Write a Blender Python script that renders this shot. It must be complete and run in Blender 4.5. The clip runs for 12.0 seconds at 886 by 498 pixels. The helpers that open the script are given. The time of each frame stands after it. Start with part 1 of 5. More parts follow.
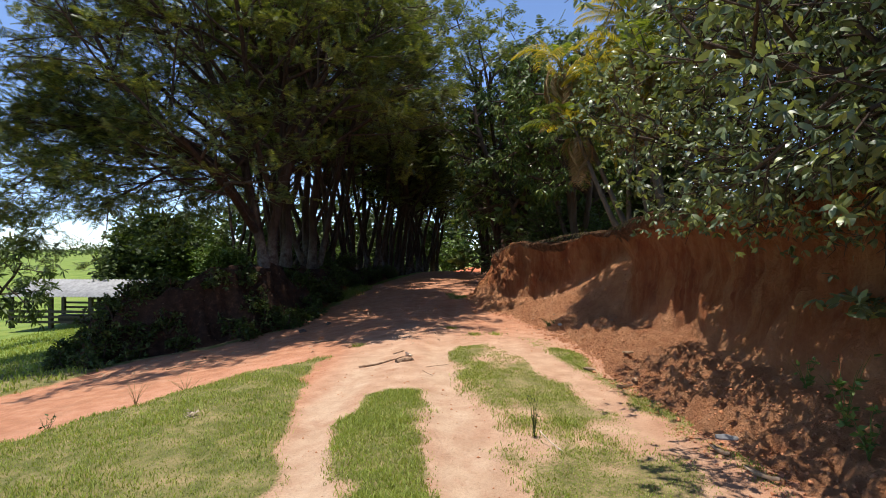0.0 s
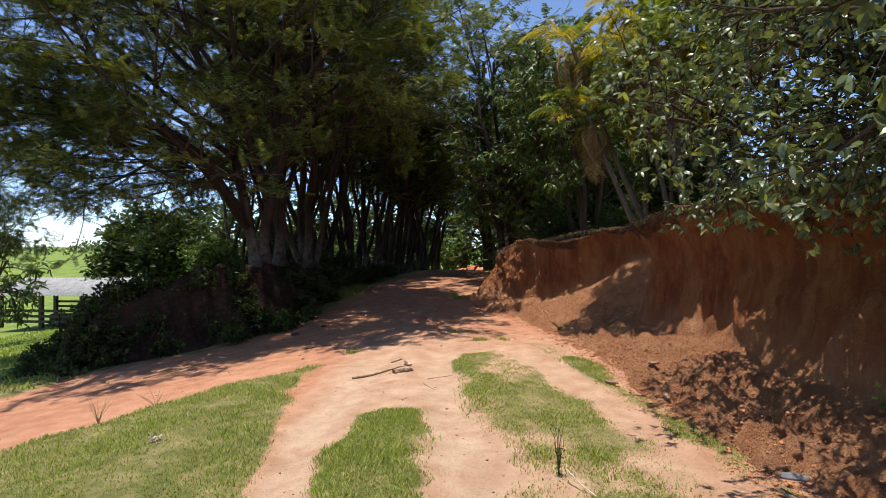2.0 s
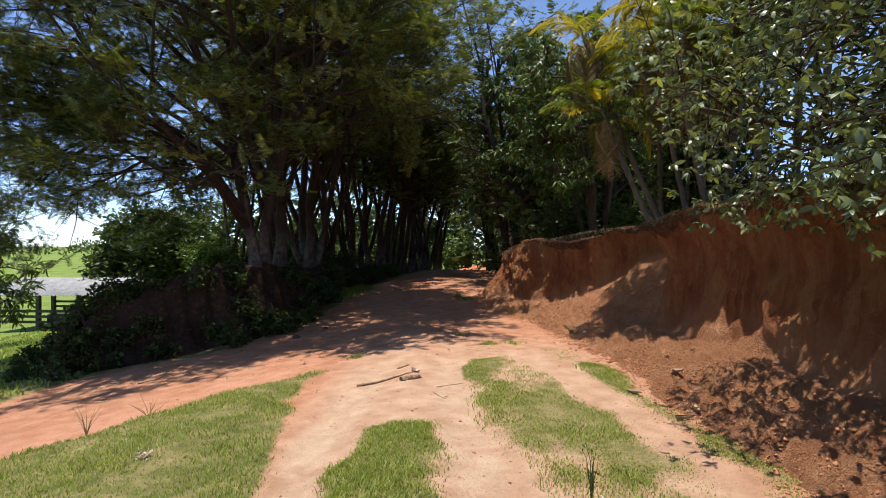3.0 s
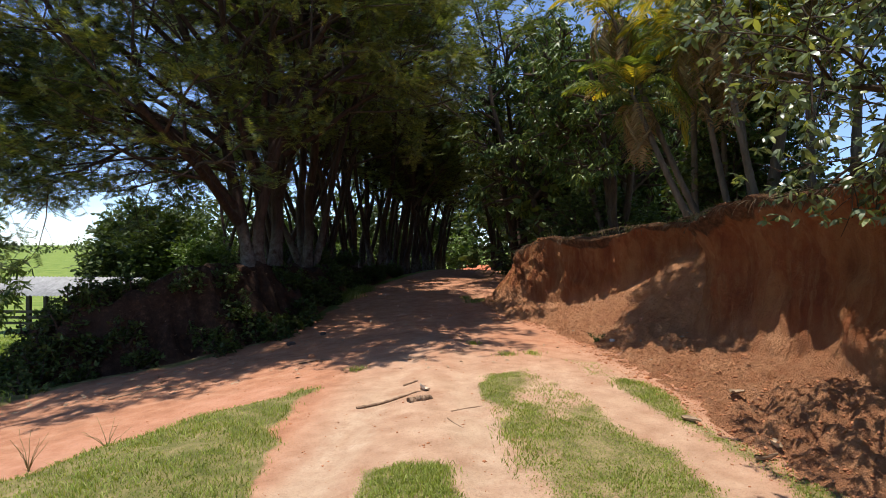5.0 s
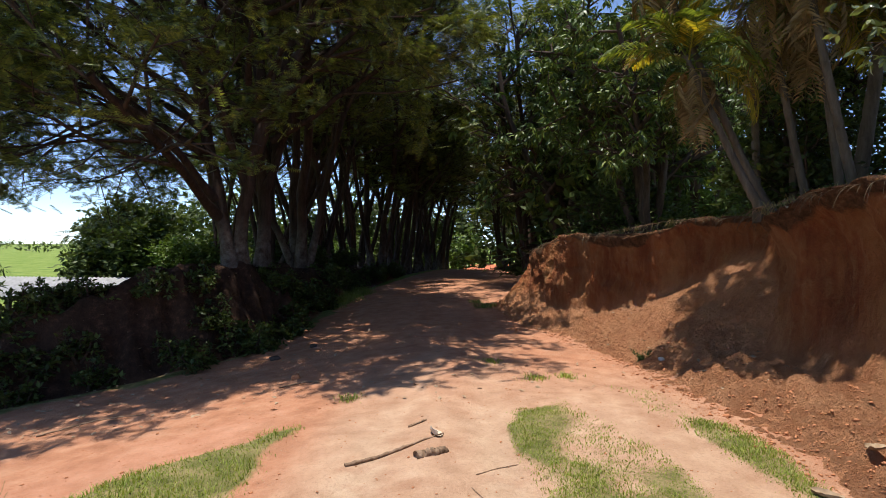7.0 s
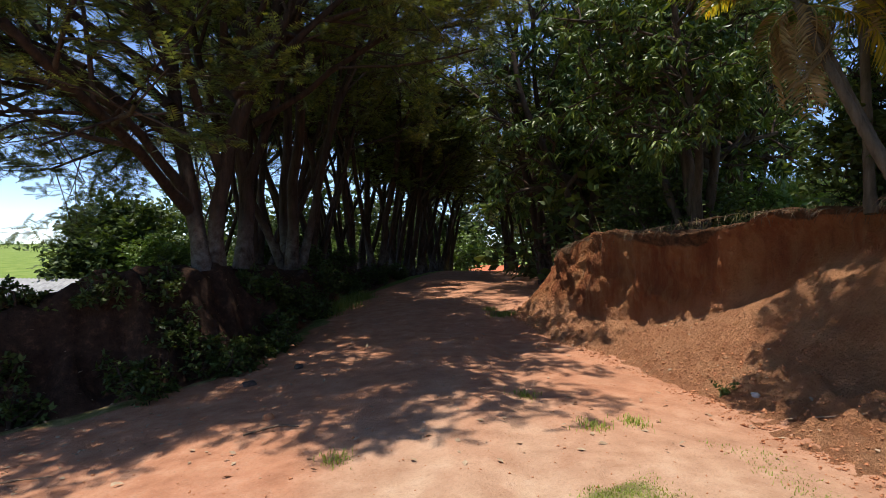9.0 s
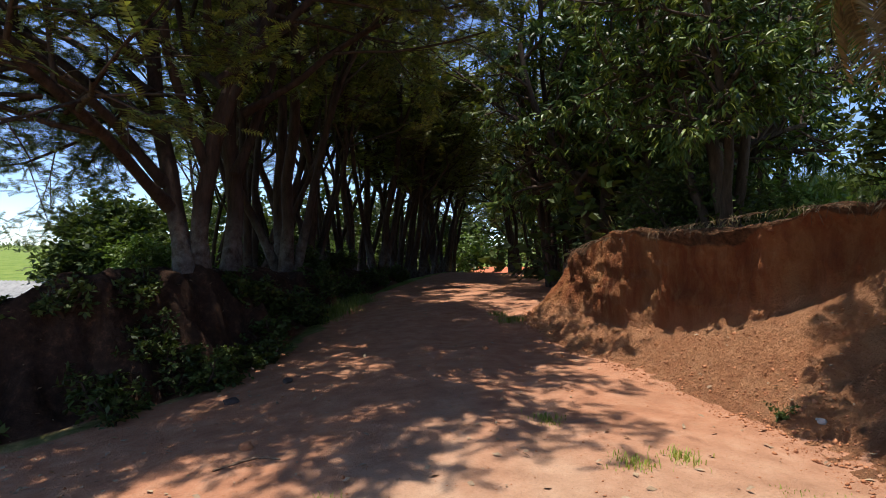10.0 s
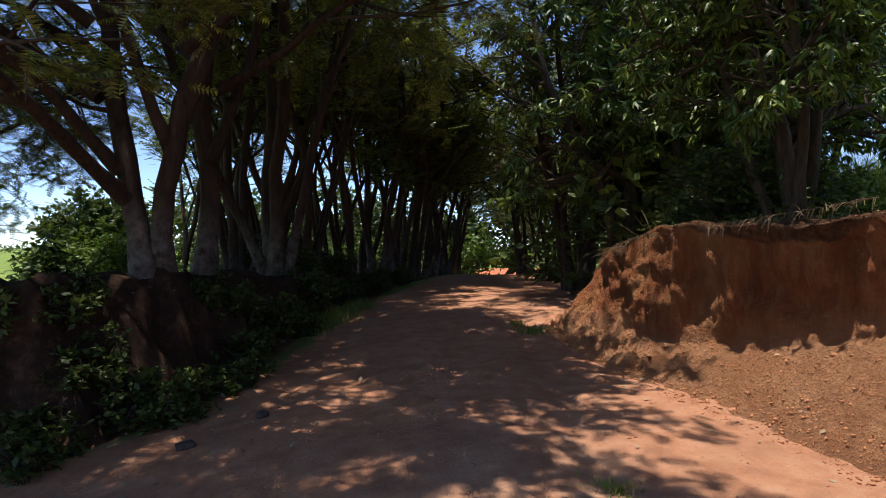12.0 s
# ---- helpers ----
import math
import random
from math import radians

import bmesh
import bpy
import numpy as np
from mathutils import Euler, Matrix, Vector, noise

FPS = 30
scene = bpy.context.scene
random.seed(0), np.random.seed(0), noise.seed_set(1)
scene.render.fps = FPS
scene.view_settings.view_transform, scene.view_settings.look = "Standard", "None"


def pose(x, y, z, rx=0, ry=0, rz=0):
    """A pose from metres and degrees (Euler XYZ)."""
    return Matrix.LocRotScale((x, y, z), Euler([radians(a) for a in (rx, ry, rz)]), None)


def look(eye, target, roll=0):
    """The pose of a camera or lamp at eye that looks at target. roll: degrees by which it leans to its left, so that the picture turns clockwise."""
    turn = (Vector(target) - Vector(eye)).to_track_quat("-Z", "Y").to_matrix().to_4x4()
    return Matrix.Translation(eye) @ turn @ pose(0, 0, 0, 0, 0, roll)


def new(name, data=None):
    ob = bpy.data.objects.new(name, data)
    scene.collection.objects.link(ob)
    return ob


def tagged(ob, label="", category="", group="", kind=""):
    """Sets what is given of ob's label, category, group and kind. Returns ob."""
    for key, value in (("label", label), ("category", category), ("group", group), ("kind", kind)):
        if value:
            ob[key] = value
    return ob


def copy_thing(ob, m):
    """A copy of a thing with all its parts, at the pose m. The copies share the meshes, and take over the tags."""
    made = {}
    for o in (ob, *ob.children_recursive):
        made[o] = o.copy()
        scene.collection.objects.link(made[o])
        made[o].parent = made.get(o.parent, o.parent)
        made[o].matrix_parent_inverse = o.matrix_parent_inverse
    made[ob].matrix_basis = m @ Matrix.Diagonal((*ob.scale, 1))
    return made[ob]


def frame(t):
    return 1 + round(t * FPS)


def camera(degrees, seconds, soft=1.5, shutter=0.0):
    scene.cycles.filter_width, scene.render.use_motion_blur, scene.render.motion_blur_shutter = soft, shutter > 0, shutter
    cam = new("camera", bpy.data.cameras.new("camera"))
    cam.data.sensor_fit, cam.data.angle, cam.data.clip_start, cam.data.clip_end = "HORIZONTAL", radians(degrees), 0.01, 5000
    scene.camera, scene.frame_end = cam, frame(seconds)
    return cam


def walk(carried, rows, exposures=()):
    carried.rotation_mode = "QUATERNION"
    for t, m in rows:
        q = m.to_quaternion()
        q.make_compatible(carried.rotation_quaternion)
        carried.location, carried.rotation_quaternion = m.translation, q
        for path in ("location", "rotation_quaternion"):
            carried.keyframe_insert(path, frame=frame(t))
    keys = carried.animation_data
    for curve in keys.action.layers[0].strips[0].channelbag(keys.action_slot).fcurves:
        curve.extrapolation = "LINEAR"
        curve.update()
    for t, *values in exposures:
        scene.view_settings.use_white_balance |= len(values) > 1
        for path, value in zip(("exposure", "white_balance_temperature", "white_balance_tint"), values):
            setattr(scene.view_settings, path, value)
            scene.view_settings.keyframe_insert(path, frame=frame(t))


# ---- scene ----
cam = camera(78.3, 12.0, 0.95)
METRES, EYE, TILT, LEAN, TURN = 10.0, 2.0, 0.0, 0.0, 0.0
ROWS = [
    (0.0, 0.0, 0.0, 0.0, -0.0, 0.0, 0.0),
    (0.5, 0.0019, 0.023, -0.0006, 0.02, -0.05, -0.01),
    (1.0, 0.0033, 0.0516, -0.0007, 0.05, -0.13, 0.0),
    (1.5, 0.002, 0.077, -0.0002, 0.08, -0.18, -0.02),
    (2.0, -0.0036, 0.1052, -0.0003, 0.1, -0.23, -0.04),
    (2.5, -0.0118, 0.1306, -0.0003, 0.11, -0.25, -0.06),
    (3.0, -0.0191, 0.1555, -0.0003, 0.14, -0.25, -0.1),
    (5.0, -0.0368, 0.2848, -0.0029, 0.35, -0.32, -0.18),
    (5.5, -0.0407, 0.3274, -0.0037, 0.39, -0.35, -0.19),
    (6.0, -0.045, 0.3744, -0.0033, 0.43, -0.38, -0.2),
    (6.5, -0.0504, 0.425, -0.0043, 0.46, -0.41, -0.21),
    (7.0, -0.0563, 0.4789, -0.0048, 0.48, -0.42, -0.24),
    (9.0, -0.0815, 0.7026, -0.0088, 0.67, -0.38, -0.29),
    (9.5, -0.0859, 0.7555, -0.0101, 0.76, -0.31, -0.26),
    (10.0, -0.0894, 0.8056, -0.0114, 0.83, -0.24, -0.24),
    (10.5, -0.0925, 0.8535, -0.0133, 0.88, -0.19, -0.22),
    (11.0, -0.0944, 0.8997, -0.0144, 0.96, -0.14, -0.18),
    (11.5, -0.0998, 0.9465, -0.0154, 1.04, -0.1, -0.12),
    (12.0, -0.1083, 0.9915, -0.0162, 1.09, -0.08, -0.06),
]
walk(cam, [(t, pose(0, 0, EYE, TILT, LEAN, TURN) @ pose(METRES * x, METRES * y, METRES * z, 90 + pitch, roll, yaw)) for t, x, y, z, yaw, pitch, roll in ROWS])


# ---- world, sun and exposure ----
SUN_DIR = Vector((-0.13, 0.04, 1.0)).normalized()
world = bpy.data.worlds.new("world")
scene.world = world
world.use_nodes = True
wn = world.node_tree.nodes
sky = wn.new("ShaderNodeTexSky")
sky.sky_type = "NISHITA"
sky.sun_disc = False
sky.sun_elevation = math.asin(SUN_DIR.z)
sky.sun_rotation = math.atan2(SUN_DIR.x, SUN_DIR.y)
sky.air_density, sky.dust_density, sky.ozone_density = 0.55, 0.0, 0.4
wn["Background"].inputs["Strength"].default_value = 0.125
cool = wn.new("ShaderNodeMix")
cool.data_type, cool.blend_type = "RGBA", "MULTIPLY"
cool.inputs[0].default_value, cool.inputs[7].default_value = 1.0, (0.95, 0.98, 1.05, 1)
world.node_tree.links.new(sky.outputs[0], cool.inputs[6])
world.node_tree.links.new(cool.outputs[2], wn["Background"].inputs["Color"])
sun_data = bpy.data.lights.new("sun", "SUN")
sun_data.energy, sun_data.angle, sun_data.color = 3.4, radians(0.53), (1.0, 0.95, 0.88)
sun = new("sun", sun_data)
sun.matrix_world = look(SUN_DIR * 60, (0, 0, 0))
scene.view_settings.exposure = 0.95


# ---- materials ----
class Nodes:
    """A short way to write node trees."""

    def __init__(self, name):
        self.mat = bpy.data.materials.new(name)
        self.mat.use_nodes = True
        self.tree = self.mat.node_tree
        self.bsdf = self.tree.nodes["Principled BSDF"]
        self.out = self.tree.nodes["Material Output"]

    def add(self, kind, **sets):
        n = self.tree.nodes.new(kind)
        for k, v in sets.items():
            n.inputs[k.replace("_", " ")].default_value = v
        return n

    def link(self, a, b):
        self.tree.links.new(a, b)

    def coords(self, scale=(1, 1, 1), which="Object"):
        t = self.add("ShaderNodeTexCoord")
        m = self.add("ShaderNodeMapping")
        m.inputs["Scale"].default_value = scale
        self.link(t.outputs[which], m.inputs["Vector"])
        return m.outputs[0]

    def noise(self, vec, scale, detail=6.0, rough=0.6):
        n = self.add("ShaderNodeTexNoise", Scale=scale, Detail=detail, Roughness=rough)
        self.link(vec, n.inputs["Vector"])
        return n.outputs["Fac"]

    def ramp(self, fac, stops):
        r = self.add("ShaderNodeValToRGB")
        el = r.color_ramp.elements
        while len(el) < len(stops):
            el.new(0.5)
        for e, (p, c) in zip(el, stops):
            e.position = p
            e.color = (*c, 1) if len(c) == 3 else c
        self.link(fac, r.inputs[0])
        return r.outputs[0]

    def step(self, fac, lo, hi):
        n = self.add("ShaderNodeMapRange")
        n.inputs["From Min"].default_value, n.inputs["From Max"].default_value = lo, hi
        self.link(fac, n.inputs["Value"])
        return n.outputs[0]

    def mix(self, fac, a, b, mode="MIX"):
        n = self.add("ShaderNodeMix")
        n.data_type, n.blend_type = "RGBA", mode
        for s, v in ((n.inputs[0], fac), (n.inputs[6], a), (n.inputs[7], b)):
            if isinstance(v, (int, float)):
                s.default_value = v
            elif isinstance(v, tuple):
                s.default_value = (*v, 1)
            else:
                self.link(v, s)
        return n.outputs[2]

    def math(self, op, a, b=0.0):
        n = self.add("ShaderNodeMath")
        n.operation = op
        for s, v in ((n.inputs[0], a), (n.inputs[1], b)):
            if isinstance(v, (int, float)):
                s.default_value = v
            else:
                self.link(v, s)
        return n.outputs[0]

    def attr(self, name):
        n = self.add("ShaderNodeAttribute")
        n.attribute_name = name
        return n.outputs["Fac"]

    def bump(self, height, strength=0.4, dist=0.02):
        b = self.add("ShaderNodeBump", Strength=strength, Distance=dist)
        self.link(height, b.inputs["Height"])
        self.link(b.outputs[0], self.bsdf.inputs["Normal"])

    def done(self, color=None, rough=0.8, spec=0.3):
        if isinstance(color, tuple):
            self.bsdf.inputs["Base Color"].default_value = (*color, 1)
        elif color is not None:
            self.link(color, self.bsdf.inputs["Base Color"])
        if isinstance(rough, float):
            self.bsdf.inputs["Roughness"].default_value = rough
        else:
            self.link(rough, self.bsdf.inputs["Roughness"])
        self.bsdf.inputs["Specular IOR Level"].default_value = spec
        return self.mat


def ground_material():
    m = Nodes("earth_and_turf")
    v = m.coords()
    big, mid, fine = m.noise(v, 0.5, 4), m.noise(v, 3.0, 8, 0.65), m.noise(v, 30.0, 8, 0.7)
    clay = m.ramp(mid, [(0.25, (0.31, 0.13, 0.07)), (0.5, (0.49, 0.225, 0.125)), (0.75, (0.60, 0.33, 0.20))])
    sand = m.ramp(mid, [(0.3, (0.45, 0.285, 0.18)), (0.6, (0.59, 0.41, 0.275)), (0.8, (0.67, 0.50, 0.36))])
    clay = m.mix(m.attr("ochre"), clay, m.ramp(mid, [(0.3, (0.46, 0.20, 0.11)), (0.7, (0.62, 0.32, 0.20))]))
    dirt = m.mix(m.attr("sand"), clay, sand)
    scuff = m.noise(v, 1.3, 6, 0.7)
    dirt = m.mix(m.step(scuff, 0.50, 0.66), dirt, m.mix(0.55, dirt, (0.40, 0.20, 0.115)))
    crust = m.noise(v, 12.0, 6, 0.75)
    dirt = m.mix(m.step(crust, 0.54, 0.70), dirt, m.mix(0.4, dirt, (0.30, 0.15, 0.085)))
    dirt = m.mix(m.step(fine, 0.52, 0.75), dirt, m.mix(0.5, dirt, (0.2, 0.1, 0.05)))
    grit = m.noise(v, 95.0, 4, 0.7)
    dirt = m.mix(m.step(grit, 0.56, 0.72), dirt, m.mix(0.45, dirt, (0.15, 0.075, 0.04)))
    dirt = m.mix(m.step(m.noise(v, 60.0, 4, 0.7), 0.6, 0.74), dirt, m.mix(0.5, dirt, (0.82, 0.66, 0.50)))
    # humus and leaf litter, its colour darkened further for the deep shade under the trees
    shaded_litter = m.ramp(m.noise(v, 7.0, 8, 0.7), [(0.3, (0.024, 0.014, 0.010)), (0.55, (0.06, 0.032, 0.02)), (0.75, (0.16, 0.08, 0.045))])
    dirt = m.mix(m.attr("shaded_litter"), dirt, shaded_litter)
    turf = m.ramp(mid, [(0.3, (0.10, 0.105, 0.03)), (0.44, (0.16, 0.155, 0.05)), (0.58, (0.26, 0.215, 0.09)), (0.8, (0.46, 0.32, 0.18))])
    far = m.ramp(big, [(0.35, (0.12, 0.19, 0.03)), (0.65, (0.22, 0.27, 0.06))])
    turf = m.mix(m.attr("far"), turf, far)
    edge = m.step(m.math("ADD", m.attr("grass"), m.math("MULTIPLY", m.math("SUBTRACT", fine, 0.5), 0.7)), 0.35, 0.65)
    col = m.mix(edge, dirt, turf)
    m.bump(m.math("ADD", m.math("ADD", fine, m.math("MULTIPLY", grit, 0.35)), m.math("ADD", m.math("MULTIPLY", mid, 1.5), m.math("MULTIPLY", crust, 1.2))), 0.75, 0.04)
    return m.done(col, 0.92, 0.15)


def bank_material():
    m = Nodes("red_clay")
    v, w = m.coords(), m.coords((1.3, 1.3, 0.42))
    streak, mid, fine = m.noise(w, 1.6, 8, 0.65), m.noise(v, 2.2, 8, 0.65), m.noise(v, 26.0, 8, 0.72)
    col = m.ramp(streak, [(0.28, (0.30, 0.095, 0.04)), (0.45, (0.42, 0.14, 0.055)), (0.6, (0.53, 0.215, 0.085)), (0.78, (0.66, 0.38, 0.18))])
    band = m.noise(m.coords((0.75, 0.75, 0.10)), 1.5, 3, 0.5)
    col = m.mix(m.step(band, 0.52, 0.68), col, m.mix(0.4, col, (0.62, 0.36, 0.16)))
    col = m.mix(m.step(band, 0.47, 0.34), col, m.mix(0.4, col, (0.24, 0.075, 0.035)))
    rill = m.noise(m.coords((5.0, 5.0, 0.5)), 1.5, 6, 0.7)
    # pale ochre rills, mixed stronger to paint in the wall's sunlit columns
    col = m.mix(m.step(rill, 0.5, 0.72), col, m.mix(0.65, col, (0.62, 0.34, 0.15)))
    col = m.mix(m.step(rill, 0.46, 0.3), col, m.mix(0.4, col, (0.15, 0.045, 0.02)))
    crumb = m.ramp(mid, [(0.3, (0.52, 0.215, 0.098)), (0.7, (0.73, 0.375, 0.19))])
    col = m.mix(m.attr("loose"), col, crumb)
    col = m.mix(m.step(fine, 0.55, 0.78), col, m.mix(0.55, col, (0.16, 0.06, 0.03)))
    soil = m.ramp(m.noise(v, 9.0, 8, 0.7), [(0.35, (0.07, 0.04, 0.022)), (0.55, (0.20, 0.10, 0.05)), (0.75, (0.36, 0.22, 0.12))])
    col = m.mix(m.step(m.math("ADD", m.attr("topsoil"), m.math("MULTIPLY", m.math("SUBTRACT", fine, 0.5), 0.6)), 0.4, 0.7), col, soil)
    rough = m.noise(v, 7.0, 10, 0.75)
    col = m.mix(m.step(rough, 0.4, 0.72), m.mix(0.2, col, (0.16, 0.05, 0.025)), col)
    lumps = m.noise(v, 15.0, 6, 0.7)
    m.bump(m.math("ADD", m.math("ADD", fine, m.math("MULTIPLY", lumps, 1.6)), m.math("MULTIPLY", rough, 2.2)), 1.0, 0.11)
    return m.done(col, 0.95, 0.12)


def leaf_material(name, dark, light, rough=0.45, through_light=0.3, spec=0.4, tip=None):
    m = Nodes(name)
    g = m.add("ShaderNodeNewGeometry")
    rnd = g.outputs["Random Per Island"]
    big = m.noise(m.coords(), 0.7, 3)
    f = m.math("ADD", m.math("MULTIPLY", rnd, 0.65), m.math("MULTIPLY", big, 0.4))
    stops = [(0.12, dark), (0.68, light)] + ([(0.92, tip)] if tip else [])
    col = m.ramp(f, stops)
    m.done(col, rough, spec)
    t = m.add("ShaderNodeBsdfTranslucent")
    m.link(m.mix(1.0, col, (1.0, 1.0, 0.45), "MULTIPLY"), t.inputs["Color"])
    s = m.add("ShaderNodeMixShader", Fac=through_light)
    m.link(m.bsdf.outputs[0], s.inputs[1])
    m.link(t.outputs[0], s.inputs[2])
    m.link(s.outputs[0], m.out.inputs["Surface"])
    return m.mat


def bark_material(name, dark, light, lime=0.0):
    m = Nodes(name)
    v, w = m.coords(), m.coords((1, 1, 0.22))
    ridge, fine = m.noise(w, 9.0, 8, 0.7), m.noise(v, 40.0, 6, 0.7)
    col = m.ramp(ridge, [(0.3, dark), (0.7, light)])
    if lime:
        sep = m.add("ShaderNodeSeparateXYZ")
        m.link(v, sep.inputs[0])
        z = m.math("ADD", sep.outputs[2], m.math("MULTIPLY", m.math("SUBTRACT", ridge, 0.5), 0.9))
        worn = m.math("MULTIPLY", m.math("SUBTRACT", 1.0, m.step(z, lime - 0.55, lime + 0.25)), m.step(m.noise(v, 6.0, 8, 0.7), 0.36, 0.62))
        col = m.mix(m.math("MULTIPLY", worn, 0.3), col, m.ramp(fine, [(0.3, (0.26, 0.235, 0.205)), (0.7, (0.52, 0.49, 0.44))]))
    m.bump(m.math("ADD", ridge, m.math("MULTIPLY", fine, 0.3)), 0.8, 0.04)
    return m.done(col, 0.9, 0.15)


def plain_material(name, a, b, scale=6.0, rough=0.8, spec=0.3, stretch=(1, 1, 1), bump=0.3):
    m = Nodes(name)
    v = m.coords(stretch)
    n = m.noise(v, scale, 8, 0.65)
    m.bump(n, bump, 0.01)
    return m.done(m.ramp(n, [(0.3, a), (0.7, b)]), rough, spec)


M_GROUND, M_BANK = ground_material(), bank_material()
M_GRASS = leaf_material("short_grass", (0.15, 0.19, 0.035), (0.37, 0.43, 0.09), 0.55, 0.38, 0.25, (0.52, 0.48, 0.18))
M_TALL = leaf_material("tall_grass", (0.10, 0.16, 0.03), (0.24, 0.30, 0.07), 0.5, 0.35, 0.3, (0.45, 0.4, 0.22))
M_FEATHER = leaf_material("feathery_leaf", (0.045, 0.06, 0.024), (0.15, 0.18, 0.045), 0.45, 0.3, 0.4, (0.30, 0.32, 0.06))
M_MANGO = leaf_material("mango_leaf", (0.026, 0.052, 0.012), (0.11, 0.165, 0.032), 0.46, 0.17, 0.35, (0.32, 0.36, 0.07))
M_BROAD = leaf_material("broad_leaf", (0.045, 0.065, 0.03), (0.17, 0.21, 0.085), 0.38, 0.32, 0.65, (0.38, 0.40, 0.10))
M_SHRUB = leaf_material("shrub_leaf", (0.028, 0.046, 0.015), (0.09, 0.122, 0.028), 0.55, 0.25, 0.3)
M_LIGHT = leaf_material("pale_shrub_leaf", (0.06, 0.11, 0.02), (0.16, 0.23, 0.05), 0.5, 0.3, 0.35)
M_GREENFROND = leaf_material("green_palm_leaflet", (0.05, 0.08, 0.02), (0.20, 0.25, 0.045), 0.4, 0.55, 0.45, (0.34, 0.33, 0.05))
M_FROND = leaf_material("palm_leaflet", (0.08, 0.11, 0.02), (0.45, 0.36, 0.04), 0.42, 0.5, 0.4, (0.68, 0.46, 0.04))
M_DRYFROND = leaf_material("dry_frond", (0.16, 0.10, 0.05), (0.34, 0.23, 0.11), 0.8, 0.15, 0.15)
M_BARK = bark_material("rough_bark", (0.032, 0.022, 0.016), (0.11, 0.075, 0.055))
M_LIMED = bark_material("limewashed_bark", (0.022, 0.014, 0.010), (0.085, 0.050, 0.036), 1.15)
M_PALMBARK = bark_material("ringed_palm_bark", (0.06, 0.045, 0.032), (0.17, 0.135, 0.10))
M_CLOD = plain_material("clay_clod", (0.36, 0.14, 0.066), (0.54, 0.245, 0.12), 30.0, 0.95, 0.1, (1, 1, 1), 0.8)
M_WOOD = plain_material("weathered_wood", (0.035, 0.028, 0.022), (0.11, 0.09, 0.075), 8.0, 0.85, 0.2, (1, 1, 6))
M_DEADSTALK = plain_material("dead_root", (0.10, 0.07, 0.045), (0.27, 0.19, 0.12), 10.0, 0.9, 0.1)
M_PALELEAF = plain_material("pale_dry_leaf", (0.40, 0.30, 0.21), (0.66, 0.55, 0.42), 12.0, 0.8, 0.2)
M_SLATE = plain_material("blue_grey_stone", (0.11, 0.105, 0.10), (0.23, 0.225, 0.22), 10.0, 0.75, 0.3)
M_DRYGRASS = leaf_material("dry_grass", (0.13, 0.12, 0.05), (0.32, 0.26, 0.12), 0.7, 0.25, 0.2)
M_DARKSTONE = plain_material("dark_stone", (0.05, 0.035, 0.03), (0.13, 0.09, 0.07), 10.0, 0.85, 0.2)
M_STICK = plain_material("earthy_bark", (0.13, 0.08, 0.05), (0.34, 0.23, 0.15), 18.0, 0.95, 0.1, (1, 1, 1), 0.9)
M_DEAD = plain_material("dead_leaf", (0.22, 0.14, 0.08), (0.46, 0.34, 0.22), 12.0, 0.85, 0.15)
M_STONE = plain_material("pale_stone", (0.30, 0.27, 0.24), (0.52, 0.48, 0.44), 10.0, 0.85, 0.2)
M_ROOFSHEET = plain_material("weathered_fibre_cement", (0.24, 0.235, 0.23), (0.44, 0.43, 0.42), 2.5, 0.85, 0.2)
M_ROOFTILE = plain_material("red_roof_tile", (0.42, 0.11, 0.05), (0.62, 0.20, 0.10), 5.0, 0.8, 0.2)
M_PLASTER = plain_material("pale_plaster", (0.5, 0.47, 0.42), (0.72, 0.69, 0.63), 2.0, 0.9, 0.2)


# ---- mesh helpers ----
def np_mesh(name, verts, faces, smooth=False):
    """A mesh from numpy arrays; faces is one (n, k) array or a list of them."""
    me = bpy.data.meshes.new(name)
    faces = faces if isinstance(faces, list) else [faces]
    verts = np.asarray(verts, dtype=np.float32)
    loops = np.concatenate([np.asarray(f, dtype=np.int32).ravel() for f in faces])
    sizes = np.concatenate([np.full(len(f), np.asarray(f).shape[1], dtype=np.int32) for f in faces])
    me.vertices.add(len(verts))
    me.vertices.foreach_set("co", verts.ravel())
    me.loops.add(len(loops))
    me.loops.foreach_set("vertex_index", loops)
    me.polygons.add(len(sizes))
    me.polygons.foreach_set("loop_start", np.concatenate([[0], np.cumsum(sizes)[:-1]]).astype(np.int32))
    me.polygons.foreach_set("loop_total", sizes)
    if smooth:
        me.polygons.foreach_set("use_smooth", np.ones(len(sizes), dtype=bool))
    me.update(calc_edges=True)
    me.validate()
    return me


def mesh_object(name, me, material, parent=None, label=""):
    if not me.materials:
        me.materials.append(material)
    ob = new(name, me)
    if parent is not None:
        ob.parent = parent
    return tagged(ob, label)


def part(name, bm, material, parent, label=""):
    me = bpy.data.meshes.new(name)
    bm.to_mesh(me)
    bm.free()
    return mesh_object(name, me, material, parent, label)


def thing(name, x, y, z, label, category, group="", kind="", rz=0.0):
    ob = new(name)
    ob.empty_display_size = 0.2
    ob.matrix_world = pose(x, y, z, 0, 0, rz)
    return tagged(ob, label, category, group, kind)


def unit(v):
    return v / (np.linalg.norm(v, axis=-1, keepdims=True) + 1e-9)


def sstep(lo, hi, v):
    t = np.clip((v - lo) / (hi - lo), 0, 1)
    return t * t * (3 - 2 * t)


